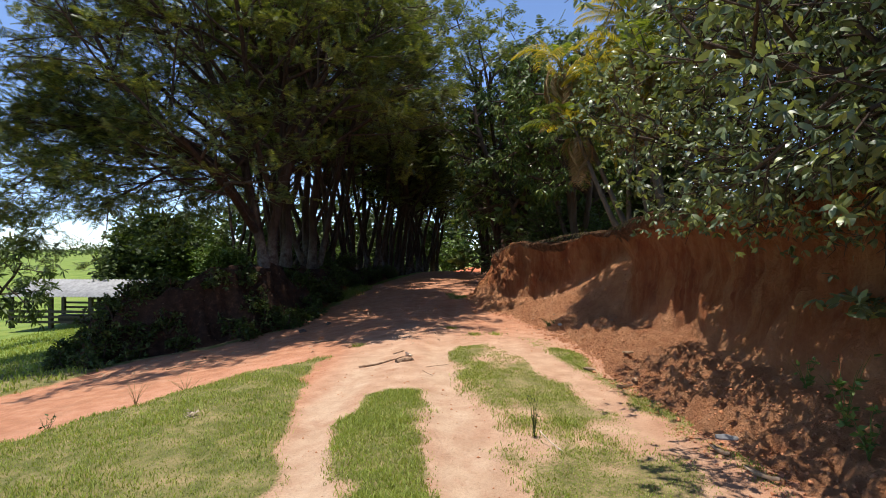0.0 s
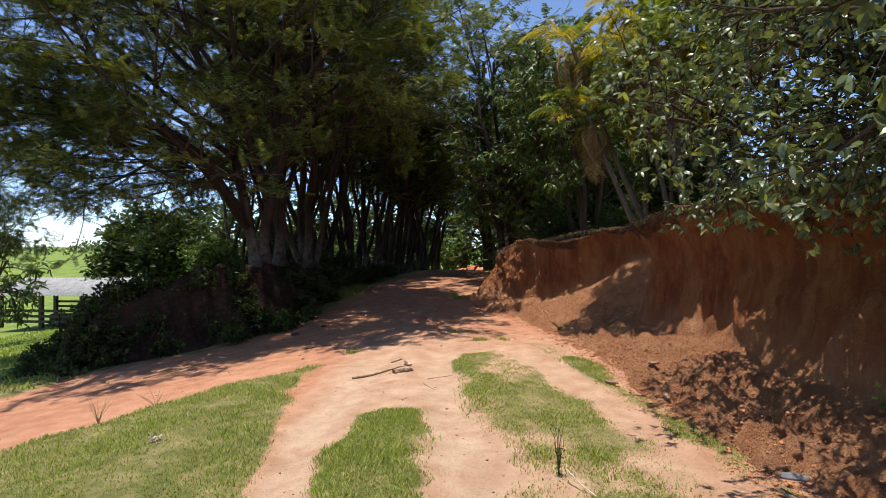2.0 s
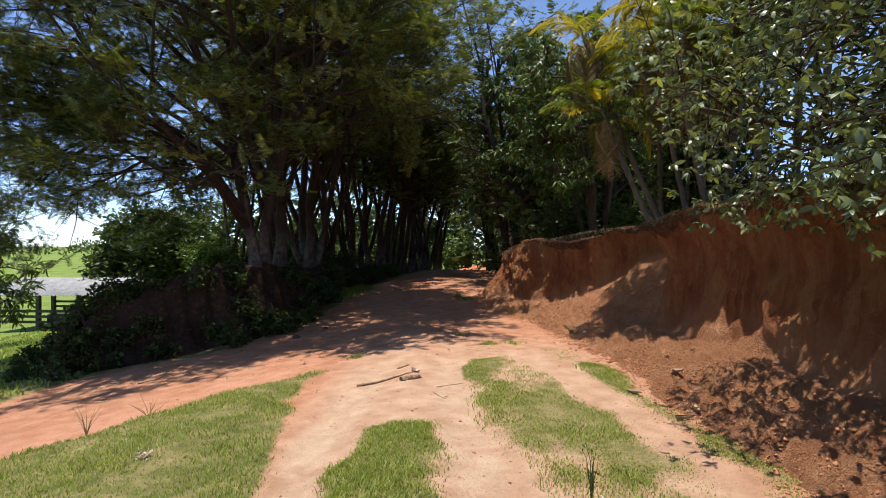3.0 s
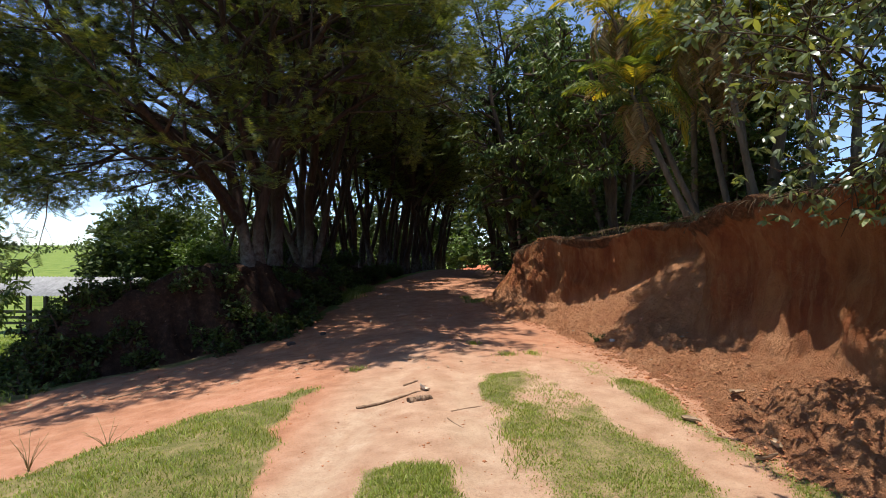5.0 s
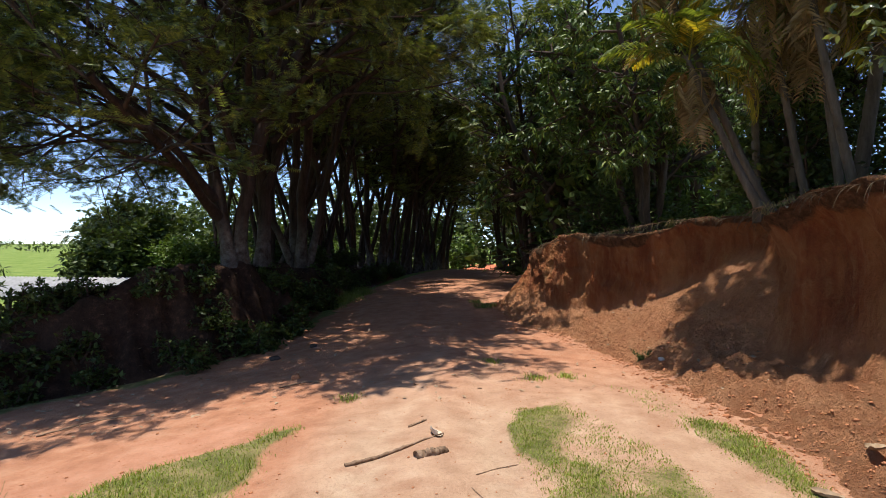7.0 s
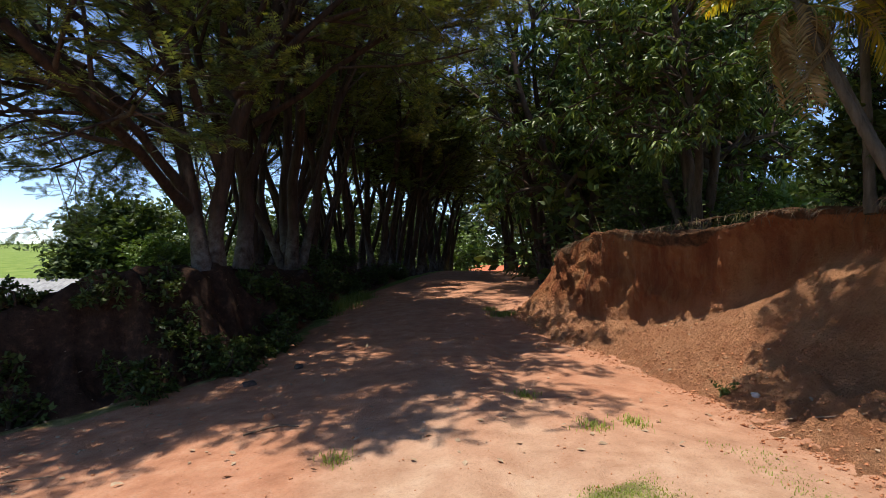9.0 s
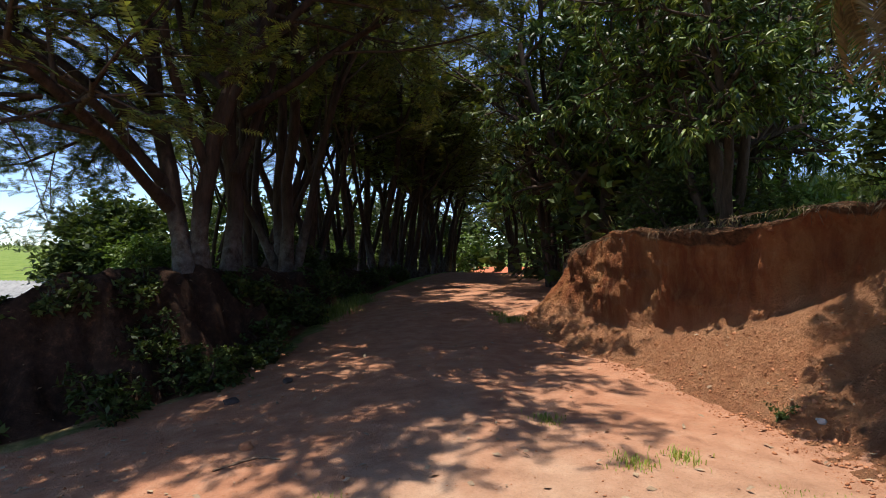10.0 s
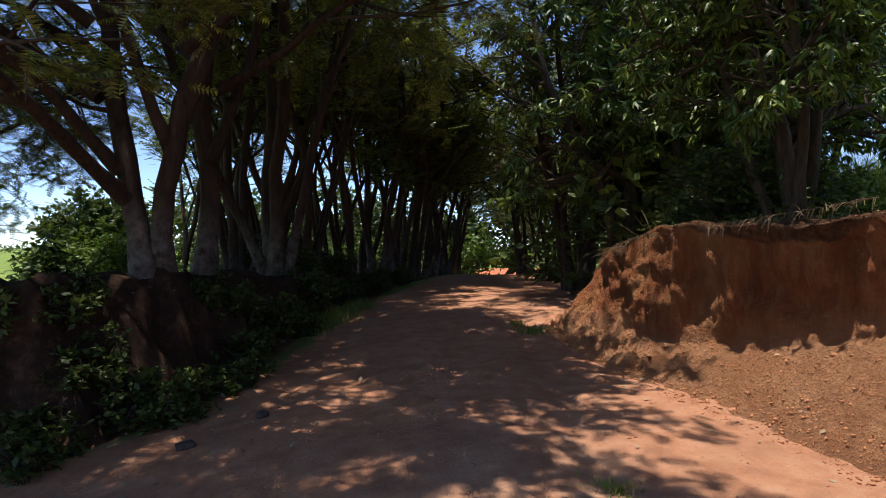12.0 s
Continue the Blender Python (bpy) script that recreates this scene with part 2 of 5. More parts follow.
def fbm(x, y, z=0.0, octaves=4, seed=0):
    """Smooth value noise on arrays, about -1 to 1."""
    x, y, z = np.broadcast_arrays(np.asarray(x, float), np.asarray(y, float), np.asarray(z, float))
    total, amp = np.zeros(x.shape), 1.0

    def h(i, j, k):
        n = (i * 374761393 + j * 668265263 + k * 2147483647 + seed * 974711) & 0xFFFFFFFF
        n = ((n ^ (n >> 13)) * 1274126177) & 0xFFFFFFFF
        return ((n ^ (n >> 16)) & 0xFFFF) / 32767.5 - 1

    for o in range(octaves):
        f = 2.0 ** o
        X, Y, Z = x * f + 17.3 * o, y * f + 9.1 * o, z * f + 3.7 * o
        i, j, k = (np.floor(a).astype(np.int64) for a in (X, Y, Z))
        u, v, w = X - i, Y - j, Z - k
        u, v, w = (a * a * (3 - 2 * a) for a in (u, v, w))
        c = 0
        for di in (0, 1):
            for dj in (0, 1):
                for dk in (0, 1):
                    c = c + h(i + di, j + dj, k + dk) * (u if di else 1 - u) * (v if dj else 1 - v) * (w if dk else 1 - w)
        total += amp * c
        amp *= 0.5
    return total


def inside(px, py, poly):
    """Signed distance to a polygon, positive inside, for arrays of points."""
    P = np.asarray(poly, float)
    Q = np.roll(P, -1, 0)
    best = np.full(px.shape, 1e9)
    odd = np.zeros(px.shape, bool)
    for (ax, ay), (bx, by) in zip(P, Q):
        dx, dy = bx - ax, by - ay
        t = np.clip(((px - ax) * dx + (py - ay) * dy) / (dx * dx + dy * dy + 1e-12), 0, 1)
        best = np.minimum(best, np.hypot(px - ax - t * dx, py - ay - t * dy))
        if ay != by:
            odd ^= ((ay > py) != (by > py)) & (px < dx * (py - ay) / (by - ay) + ax)
    return np.where(odd, best, -best)


def near_line(px, py, line):
    best = np.full(px.shape, 1e9)
    for (ax, ay), (bx, by) in zip(line[:-1], line[1:]):
        dx, dy = bx - ax, by - ay
        t = np.clip(((px - ax) * dx + (py - ay) * dy) / (dx * dx + dy * dy), 0, 1)
        best = np.minimum(best, np.hypot(px - ax - t * dx, py - ay - t * dy))
    return best


def spline(ctrl, count):
    """A smooth curve through control rows of any width."""
    C = np.asarray(ctrl, float)
    C = np.vstack([2 * C[0] - C[1], C, 2 * C[-1] - C[-2]])
    out = []
    for u in np.linspace(0, len(C) - 3 - 1e-6, count):
        i = int(u)
        t = u - i
        a, b, c, d = C[i:i + 4]
        out.append(0.5 * (2 * b + (c - a) * t + (2 * a - 5 * b + 4 * c - d) * t * t + (3 * b - a - 3 * c + d) * t ** 3))
    return np.array(out)


# ---- the lie of the land ----
# the cut bank by stations: foot of the wall x, y, its z, the lip's z, run of the talus below it, setback of the lip
STATIONS = [
    (4.6, -7, .5, 2.7, 1.6, 0), (4.4, 1.5, .5, 2.7, 1.55, 0), (4.3, 7.6, .45, 2.65, 1.55, 0), (4.35, 10.1, .38, 2.65, 1.65, -.05),
    (4.28, 12.2, .28, 2.56, 1.7, -.05), (4.2, 12.95, .32, 2.47, 1.7, -.08), (4.38, 13.32, .55, 2.43, 1.85, -.04), (4.75, 13.75, 1.3, 2.42, 2.1, .1),
    (4.88, 14.35, 1.7, 2.42, 2.35, .25), (4.68, 14.9, 1.6, 2.42, 2.3, .15), (4.42, 15.35, 1.3, 2.42, 2.05, .0), (4.03, 15.95, .95, 2.4, 1.85, -.03),
    (3.6, 16.8, .62, 2.3, 1.7, -.03), (2.95, 18, .36, 2.15, 1.4, .02), (1.85, 20, .3, 1.9, 0.8, .35),
    (1.25, 21.4, .3, 1.5, 0.35, .95), (1.9, 22.9, .3, 1.5, 0.4, .9), (4.2, 24.2, .4, 1.7, 0.6, .5), (16, 26, .5, 2.2, 1.0, .4),
]
def even(curve, step):
    """The same curve at even steps along its plan."""
    run = np.concatenate([[0], np.cumsum(np.hypot(*np.diff(curve[:, :2], axis=0).T))])
    at = np.arange(0, run[-1], step)
    return np.stack([np.interp(at, run, curve[:, i]) for i in range(curve.shape[1])], 1)


def softened(rows, width):
    ker = np.hanning(width)
    return np.stack([np.convolve(np.pad(c, width // 2, mode="edge"), ker / ker.sum(), mode="valid") for c in rows.T], 1)


WALL = even(spline(STATIONS, 3000), 0.045)
tang = unit(np.gradient(WALL[:, :2], axis=0))
NORMAL = unit(softened(np.stack([-tang[:, 1], tang[:, 0]], 1), 51))
TOE = softened(WALL[:, :2] + unit(softened(NORMAL, 121)) * WALL[:, 4:5], 61)
OUTW = NORMAL
LIP = WALL[:, :2] - WALL[:, 5:6] * OUTW
DIRT = [(5, -8), (5, 22), (6, 27), (6.5, 45), (7, 62), (0, 62), (-1.2, 45), (-2.5, 38), (-3.9, 29), (-4, 20), (-5, 16.3), (-8.4, 13.4),
        (-8.3, 11.6), (-12, 7.6), (-20, 2), (-26, -8)]
TURF_LEFT = [(-1.45, -6), (-1.5, 4.6), (-2.0, 7.3), (-2.3, 9), (-2.35, 11.2), (-3.4, 10.5), (-4.6, 9.0), (-5.9, 7.2), (-8, 5.0), (-14, 0), (-18, -6)]
TURF_MID = [(-0.88, -6), (-0.05, -6), (-0.08, 4.4), (-0.3, 6.9), (-0.42, 7.8), (-1.15, 7.9), (-1.25, 6.8), (-0.92, 4.4)]
TURF_RIGHT = [(0.75, -6), (0.72, 4.4), (0.38, 7.3), (0.14, 10.3), (0.12, 11.4), (0.9, 11.7), (1.35, 10.8), (1.7, 9), (2.0, 7.3), (2.35, 5), (2.5, 3), (2.6, -6)]
TURF_STRIP = [(1.75, 12.5), (2.2, 12.2), (2.55, 10), (2.9, 7), (3.0, 4.2), (2.7, 4.2), (2.6, 6), (2.35, 8), (2.1, 10)]
MOUND = [(-9.0, 14.0), (-5.5, 16.4), (-4.7, 19), (-4.6, 30), (-3.4, 38), (-2.0, 44), (-1.2, 62), (-8, 62), (-10.5, 40), (-10.3, 20), (-10.2, 15)]
TRACK_A = [(-1.2, -6), (-1.2, 4.5), (-1.6, 7), (-1.3, 10), (-0.95, 14), (-0.8, 20), (-0.5, 30), (1.2, 45), (2, 62)]
TRACK_B = [(0.3, -6), (0.3, 4.5), (0.05, 7.3), (-0.1, 11), (0.25, 15), (0.45, 20), (0.9, 30), (2.7, 45), (3.5, 62)]


def turf_amount(x, y):
    """1 on turf, 0 on bare earth, from the plan of the place."""
    rag = 0.16 * fbm(x * 1.7, y * 1.7, 0, 4, 3)
    g = -inside(x, y, DIRT)
    for poly in (TURF_LEFT, TURF_MID, TURF_RIGHT, TURF_STRIP):
        g = np.maximum(g, inside(x, y, poly))
    m = sstep(-0.12, 0.22, g + rag) * (1 - sstep(-0.6, 0.2, inside(x, y, MOUND)))
    bald = 0.6 * sstep(0.05, 0.45, fbm(x * 0.9, y * 0.7, 0, 3, 8)) * sstep(0.3, 0.8, x) * sstep(3.4, 2.9, x) * sstep(14, 12, y)
    return m * (1 - 0.85 * bald)


def base_land(x, y):
    fall = np.maximum(0, -x - 0.8)
    near_road = sstep(-6.5, -4.0, x) * sstep(16, 22, y)
    z = -0.05 - (0.118 * fall + 0.035 * np.maximum(0, -x - 10)) * (1 - 0.65 * near_road)
    z = np.where(z < -3.0, -3.0 - 0.9 * (1 - np.exp((z + 3.0) / 0.9)), z)
    far = sstep(45, 150, np.hypot(x, y))
    z = z * (1 - far) - 1.2 * far
    z = z - 2.6 * sstep(43, 75, y) * sstep(-14, -4, x) * (1 - 0.6 * far)
    z = z + 0.22 * sstep(18, 24, y) * sstep(-5, -3, x)
    z = z + 2.4 * sstep(7, 11, x) * sstep(23, 27, y) * sstep(70, 45, y)
    top = (1.5 - 0.045 * np.maximum(0, y - 18)) * (0.2 + 0.8 * sstep(-10.2, -6.0, x))
    d = inside(x, y, MOUND)
    z = z + (np.maximum(top, z) - z) * sstep(-0.15, 1.0, d + 0.3 * fbm(x * 0.8, y * 0.8, 0, 3, 5) + 0.16 * fbm(x * 2.6, y * 2.6, 0, 2, 6))
    z = z + sstep(-0.2, 0.5, d) * sstep(60, 40, y) * (0.16 * fbm(x * 0.9, y * 0.9, 0, 3, 7) - 0.24 * np.abs(fbm(x * 2.7, y * 2.7, 0, 3, 10)))
    return z


def plateau(x, y):
    return np.interp(y, [13, 22], [2.62, 1.7]) + np.minimum(1.6, 0.09 * np.maximum(0, x - 5))


def land(x, y):
    x, y = np.asarray(x, float), np.asarray(y, float)
    z = base_land(x, y)
    poly = [tuple(p) for p in LIP[::20]] + [(400, 26), (400, -200), (5, -200)]
    d = inside(x, y, poly)
    return z + (plateau(x, y) - z) * sstep(0.25, 1.0, d)


def small_relief(x, y):
    """Wheel ruts, the raised turf and the small unevenness of the ground."""
    g = turf_amount(x, y)
    near = sstep(70, 30, np.hypot(x, y))
    rut = np.exp(-(np.minimum(near_line(x, y, TRACK_A), near_line(x, y, TRACK_B)) / 0.24) ** 2) * (1 - g)
    return near * (0.03 * g + 0.06 * g * sstep(-2.2, -3.2, x) * sstep(14, 12, y) - 0.035 * rut + 0.035 * fbm(x * 0.6, y * 0.6, 0, 3, 1) + (0.016 - 0.008 * rut) * fbm(x * 3.1, y * 3.1, 0, 3, 2))


def spot(x, y):
    return float(land(np.array([x]), np.array([y]))[0])


def build_ground():
    def axis(lo, hi, fine_lo, fine_hi, step):
        mid = list(np.arange(fine_lo, fine_hi + 1e-6, step))
        for sign, edge, limit in ((-1, fine_lo, lo), (1, fine_hi, hi)):
            s, v, side = step, edge, []
            while sign * (limit - v) > 0:
                s *= 1.13
                v += sign * s
                side.append(v)
            mid = side[::-1] + mid if sign < 0 else mid + side
        return np.array(mid)

    xs, ys = axis(-2600, 2600, -10.5, 5.2, 0.1), axis(-300, 3000, 2.5, 25, 0.1)
    X, Y = np.meshgrid(xs, ys)
    Z = land(X, Y)
    g = turf_amount(X, Y)
    ta, tb = near_line(X, Y, TRACK_A), near_line(X, Y, TRACK_B)
    Z = Z + small_relief(X, Y)
    rows, cols = X.shape
    idx = np.arange(rows * cols).reshape(rows, cols)
    faces = np.stack([idx[:-1, :-1], idx[:-1, 1:], idx[1:, 1:], idx[1:, :-1]], -1).reshape(-1, 4)
    me = np_mesh("ground", np.stack([X, Y, Z], -1).reshape(-1, 3), faces, True)
    sand = np.maximum(sstep(0.62, 0.15, np.minimum(ta, tb) + 0.12 * fbm(X * 2, Y * 2, 0, 3, 4)) * sstep(17, 9, Y), 0.75 * sstep(-2.4, -1.6, X) * sstep(3.2, 2.0, X) * sstep(15, 10.5, Y))
    # the last mask spreads the shade-darkened humus over the mound and its foot
    for name, val in (("grass", g * (1 - 0.38 * sstep(0.2, 0.5, X) * sstep(3.4, 3.0, X) * sstep(14, 12, Y))), ("sand", sand), ("far", sstep(14, 30, np.hypot(X, Y))), ("ochre", sstep(-1.4, -0.5, inside(X, Y, TURF_LEFT) + 0.3 * fbm(X, Y, 0, 2, 31)) * sstep(-2.2, -3.2, X)), ("shaded_litter", sstep(-0.9, 0.3, inside(X, Y, MOUND) + 0.3 * fbm(X, Y, 0, 3, 9)))):
        me.attributes.new(name, "FLOAT", "POINT").data.foreach_set("value", val.ravel().astype(np.float32))
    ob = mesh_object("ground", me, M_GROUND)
    return tagged(ob, "sandy earth track with red clay and short green turf", "ground", kind="structure")


def build_bank():
    cols = len(WALL)
    s = np.arange(cols) * 0.045
    zf, zl, back = WALL[:, 2], WALL[:, 3], WALL[:, 5]
    zt = base_land(TOE[:, 0], TOE[:, 1]) - 0.03
    lines, loose, soil = [], [], []

    def row(off, z, is_loose, is_soil):
        p = WALL[:, :2] + OUTW * off[:, None]
        lines.append(np.stack([p[:, 0], p[:, 1], z], 1))
        loose.append(is_loose + 0 * z)
        soil.append(is_soil + 0 * z)

    for i in range(-1, 34):
        t = max(0.0, i / 33)
        p = TOE + (WALL[:, :2] - TOE) * t
        if i < 0:
            p = TOE + (TOE - WALL[:, :2]) * 0.12
        z = zt + (zf - zt) * (0.45 * t + 0.55 * t * t) - (0.2 if i < 0 else 0)
        lump = 0.05 * fbm(p[:, 0] * 1.7, p[:, 1] * 1.7, 0, 2, 11) + 0.09 * fbm(p[:, 0] * 0.8, p[:, 1] * 0.8, 1, 2, 12) * t + 0.12 * np.abs(fbm(p[:, 0] * 4.5, p[:, 1] * 4.5, 0, 3, 19)) + 0.075 * fbm(p[:, 0] * 10, p[:, 1] * 10, 0, 2, 20)
        lines.append(np.stack([p[:, 0], p[:, 1], z + lump * min(1, 0.15 + 4 * t) * (1 - 0.75 * max(0.0, (t - 0.75) / 0.25))], 1))
        loose.append(1 + 0 * z)
        soil.append(0 * z)
    for i in range(1, 33):
        t = i / 32
        z = zf + (zl - zf) * t
        flute = 0.13 * fbm(s * 0.5, z * 0.5, 0, 2, 13) - 0.11 * np.abs(fbm(s * 1.3, z * 0.55, 0, 3, 14)) + 0.075 * fbm(s * 2.1, z * 2.4, 0, 3, 18) + 0.045 * fbm(s * 5, z * 4.5, 0, 3, 15)
        flute = 1.15 * flute + 0.10 * fbm(s * 0.42, 0.5 * z, 0, 2, 29) - 0.10 * np.abs(fbm(s * 5.5, z * 0.7, 0, 3, 27)) + 0.03 * fbm(s * 12, z * 9, 0, 2, 28)
        flute = flute - 0.08 * sstep(0.1, 0.5, fbm(s * 0.8, z * 1.1, 2, 2, 23))
        belly = 0.2 * math.sin(t * math.pi) * sstep(13.6, 12.8, WALL[:, 1])
        off = -back * t - belly + flute * math.sin(math.pi * min(1, 0.03 + t * 0.9)) ** 0.6 + 0.10 * t ** 6
        row(off + 0.10 * t ** 3 * fbm(s * 2.3, 0, 0, 3, 25), z + 0.17 * t * fbm(s * 1.1, 0, 0, 4, 16), sstep(0.34, 0.0, t + 0.13 * fbm(s * 1.9, 0, 0, 4, 21)), sstep(0.86, 1.0, t + 0.07 * fbm(s * 1.6, 0, 0, 3, 22)))
    for i, (o, dz) in enumerate(((-0.25, 0.03), (-0.4, 0.05), (-0.6, 0.05), (-0.85, 0.05), (-1.1, 0.04), (-1.4, 0.02), (-1.7, -0.25))):
        off = o + 0.22 - back + 0.10 * fbm(s * 0.9, zl * 0.35, 0, 3, 13) * max(0, 1 - i / 3)
        row(off + 0.10 * fbm(s * 2.3, 0, 0, 3, 25) * max(0, 1 - i / 3), zl + dz + (0.17 - 0.025 * i) * fbm(s * 1.1, 0.1 * i, 0, 4, 16), 0.0, 1.0)
    V = np.array(lines)
    rows = len(V)
    idx = np.arange(rows * cols).reshape(rows, cols)
    faces = np.stack([idx[:-1, :-1], idx[1:, :-1], idx[1:, 1:], idx[:-1, 1:]], -1).reshape(-1, 4)
    me = np_mesh("bank", V.reshape(-1, 3), faces, True)
    for name, val in (("loose", np.array(loose)), ("topsoil", np.array(soil))):
        me.attributes.new(name, "FLOAT", "POINT").data.foreach_set("value", val.ravel().astype(np.float32))
    ob = mesh_object("earth_bank", me, M_BANK)
    return tagged(ob, "steep cut bank of bare orange-red clay beside the track", "earth bank", kind="structure")


GROUND = build_ground()
BANK = build_bank()


# ---- plants: how they grow ----
def tubes_mesh(name, tubes, sides=7):
    V, F, base = [], [], 0
    for pts, rad in tubes:
        n = sides if rad[0] > 0.05 else 5 if rad[0] > 0.02 else 3
        d = unit(np.gradient(pts, axis=0))
        ref = np.array([0.0, 1.0, 0.0]) if abs(d[0][1]) < 0.8 else np.array([1.0, 0.0, 0.0])
        u = unit(np.cross(d, ref))
        w = np.cross(d, u)
        a = np.linspace(0, 2 * math.pi, n, endpoint=False)
        ring = pts[:, None] + rad[:, None, None] * (np.cos(a)[None, :, None] * u[:, None] + np.sin(a)[None, :, None] * w[:, None])
        k = len(pts)
        i, j = np.meshgrid(np.arange(k - 1), np.arange(n), indexing="ij")
        q = np.stack([i * n + j, i * n + (j + 1) % n, (i + 1) * n + (j + 1) % n, (i + 1) * n + j], -1).reshape(-1, 4) + base
        V.append(ring.reshape(-1, 3))
        F.append(q)
        base += k * n
    return np_mesh(name, np.concatenate(V), np.concatenate(F), True)


def grow(rng, p, d, length, r, level, cfg, tubes, twigs):
    """One branch and, from it, its children; twigs gathers the finest ones."""
    n = max(2, int(length / cfg["seg"]))
    pts, rad = [p], [r]
    for i in range(n):
        d = unit(d + rng.normal(0, cfg["wobble"], 3) + np.array([0, 0, cfg["rise"][level]]))
        p = p + d * length / n
        pts.append(p)
        rad.append(r * (1 - (1 - cfg["taper"]) * (i + 1) / n))
    pts, rad = np.array(pts), np.array(rad)
    if level == 1 or not tubes:
        tubes.append([])
    tubes[-1 if level else 0].append((pts, rad))
    if level >= cfg["levels"]:
        twigs.append(pts)
        return
    if level >= cfg["levels"] - 1:
        twigs.append(pts[len(pts) // 2:])
    kids, lo, spin = cfg["kids"][level], cfg["start"][level], rng.uniform(0, 6.28)
    for j in range(kids):
        f = lo + (1 - lo) * (j + rng.uniform(0.2, 1.0)) / kids
        i = min(n - 1, int(f * n))
        t = f * n - i
        q, dq = pts[i] * (1 - t) + pts[i + 1] * t, unit(pts[i + 1] - pts[i])
        spin += 2.4 + rng.normal(0, 0.3)
        u = unit(np.cross(dq, [0.31, 0.2, 0.93] if abs(dq[2]) < 0.9 else [1.0, 0.1, 0.0]))
        w = np.cross(dq, u)
        ang = radians(cfg["angle"][level] * rng.uniform(0.75, 1.25))
        side = u * math.cos(spin) + w * math.sin(spin)
        if level > 0:
            side = unit(side * np.array([1, 1, cfg["flat"]]))
        nd = unit(dq * math.cos(ang) + side * math.sin(ang))
        grow(rng, q, nd, length * cfg["ratio"][level] * rng.uniform(0.8, 1.2) * (1.15 - 0.45 * f), max(0.006, rad[i] * cfg["thin"]), level + 1, cfg, tubes, twigs)


def along(rng, twigs, count, leafed=1.0):
    """Random places along the twigs, with the twig's direction there. leafed: the share of twigs that bear leaves."""
    lens = np.array([np.linalg.norm(t[-1] - t[0]) for t in twigs])
    if leafed < 1:
        lens = lens * (rng.uniform(0, 1, len(lens)) < leafed) * rng.uniform(0.5, 1.5, len(lens))
    pick = rng.choice(len(twigs), count, p=lens / lens.sum())
    f = rng.uniform(0, 1, count)
    P, D = np.empty((count, 3)), np.empty((count, 3))
    for n, (k, g) in enumerate(zip(pick, f)):
        t = twigs[k]
        x = g * (len(t) - 1) * 0.999
        i = int(x)
        P[n] = t[i] + (t[i + 1] - t[i]) * (x - i)
        D[n] = t[i + 1] - t[i]
    return P, unit(D)


def scatter(name, centres, axis, normal, size, template, faces):
    """Copies of a small template (along x, normal z) at every centre, in one mesh."""
    axis = unit(axis)
    side = unit(np.cross(normal, axis))
    up = np.cross(axis, side)
    T = np.asarray(template, float)
    V = centres[:, None] + size[:, None, None] * (T[None, :, 0, None] * axis[:, None] + T[None, :, 1, None] * side[:, None] + T[None, :, 2, None] * up[:, None])
    F = (np.asarray(faces)[None] + (np.arange(len(centres)) * len(T))[:, None, None]).reshape(-1, np.asarray(faces).shape[1])
    return np_mesh(name, V.reshape(-1, 3), F)


def feather_template(pairs=10):
    """A twice-pinnate leaf: pairs of slender pinnae on one stalk."""
    V, F = [], []
    for i in range(pairs):
        u = 0.06 + 0.9 * i / (pairs - 1)
        reach = 0.36 * (1 - 0.6 * abs(i / (pairs - 1) - 0.4))
        w = 0.66 / pairs
        for s in (-1, 1):
            b = len(V)
            V += [(u - w * 0.3, s * 0.01, 0), (u + w + 0.02, s * 0.02, 0.01), (u + 0.13, s * reach, -0.06)]
            F.append((b, b + 1, b + 2))
    return V, F


LEAF_BLADE = ([(0, 0, 0), (0.3, -0.17, 0.06), (0.7, -0.16, 0.03), (1, 0, -0.12), (0.7, 0.16, 0.03), (0.3, 0.17, 0.06)], [(0, 1, 5), (1, 2, 4), (1, 4, 5), (2, 3, 4)])
LEAF_LONG = ([(0, 0, 0), (0.3, -0.11, 0.02), (0.7, -0.09, -0.08), (1, 0, -0.28), (0.7, 0.09, -0.08), (0.3, 0.11, 0.02)], [(0, 1, 5), (1, 2, 4), (1, 4, 5), (2, 3, 4)])
LEAF_SMALL = ([(0, 0, 0), (0.45, -0.26, 0.05), (1, 0, -0.05), (0.45, 0.26, 0.05)], [(0, 1, 2, 3)])
FEATHER, FEATHER_COARSE = feather_template(7), feather_template(5)


def crown_leaves(rng, twigs, count, spread, size, template, droop=0.0, level_out=0.5, cluster=1, leafed=1.0, thick=1.0):
    """Leaves on twigs. cluster: leaves in a tuft; droop: how far they hang; level_out: how level they lie; thick: how deep a spray is."""
    P, D = along(rng, twigs, max(1, count // cluster), leafed)
    P = P + rng.normal(0, spread, P.shape) * np.array([1, 1, thick])
    P, D = np.repeat(P, cluster, 0), np.repeat(D, cluster, 0)
    n = len(P)
    out = unit(rng.normal(0, 1, (n, 3)) * np.array([1, 1, 0.5]) + 0.6 * D)
    out[:, 2] -= droop * rng.uniform(0.4, 1.3, n)
    normal = unit(np.array([0, 0, 1.0]) * level_out + rng.normal(0, 0.5, (n, 3)))
    return scatter("crown", P, out, normal, size * rng.uniform(0.7, 1.25, n), *template)


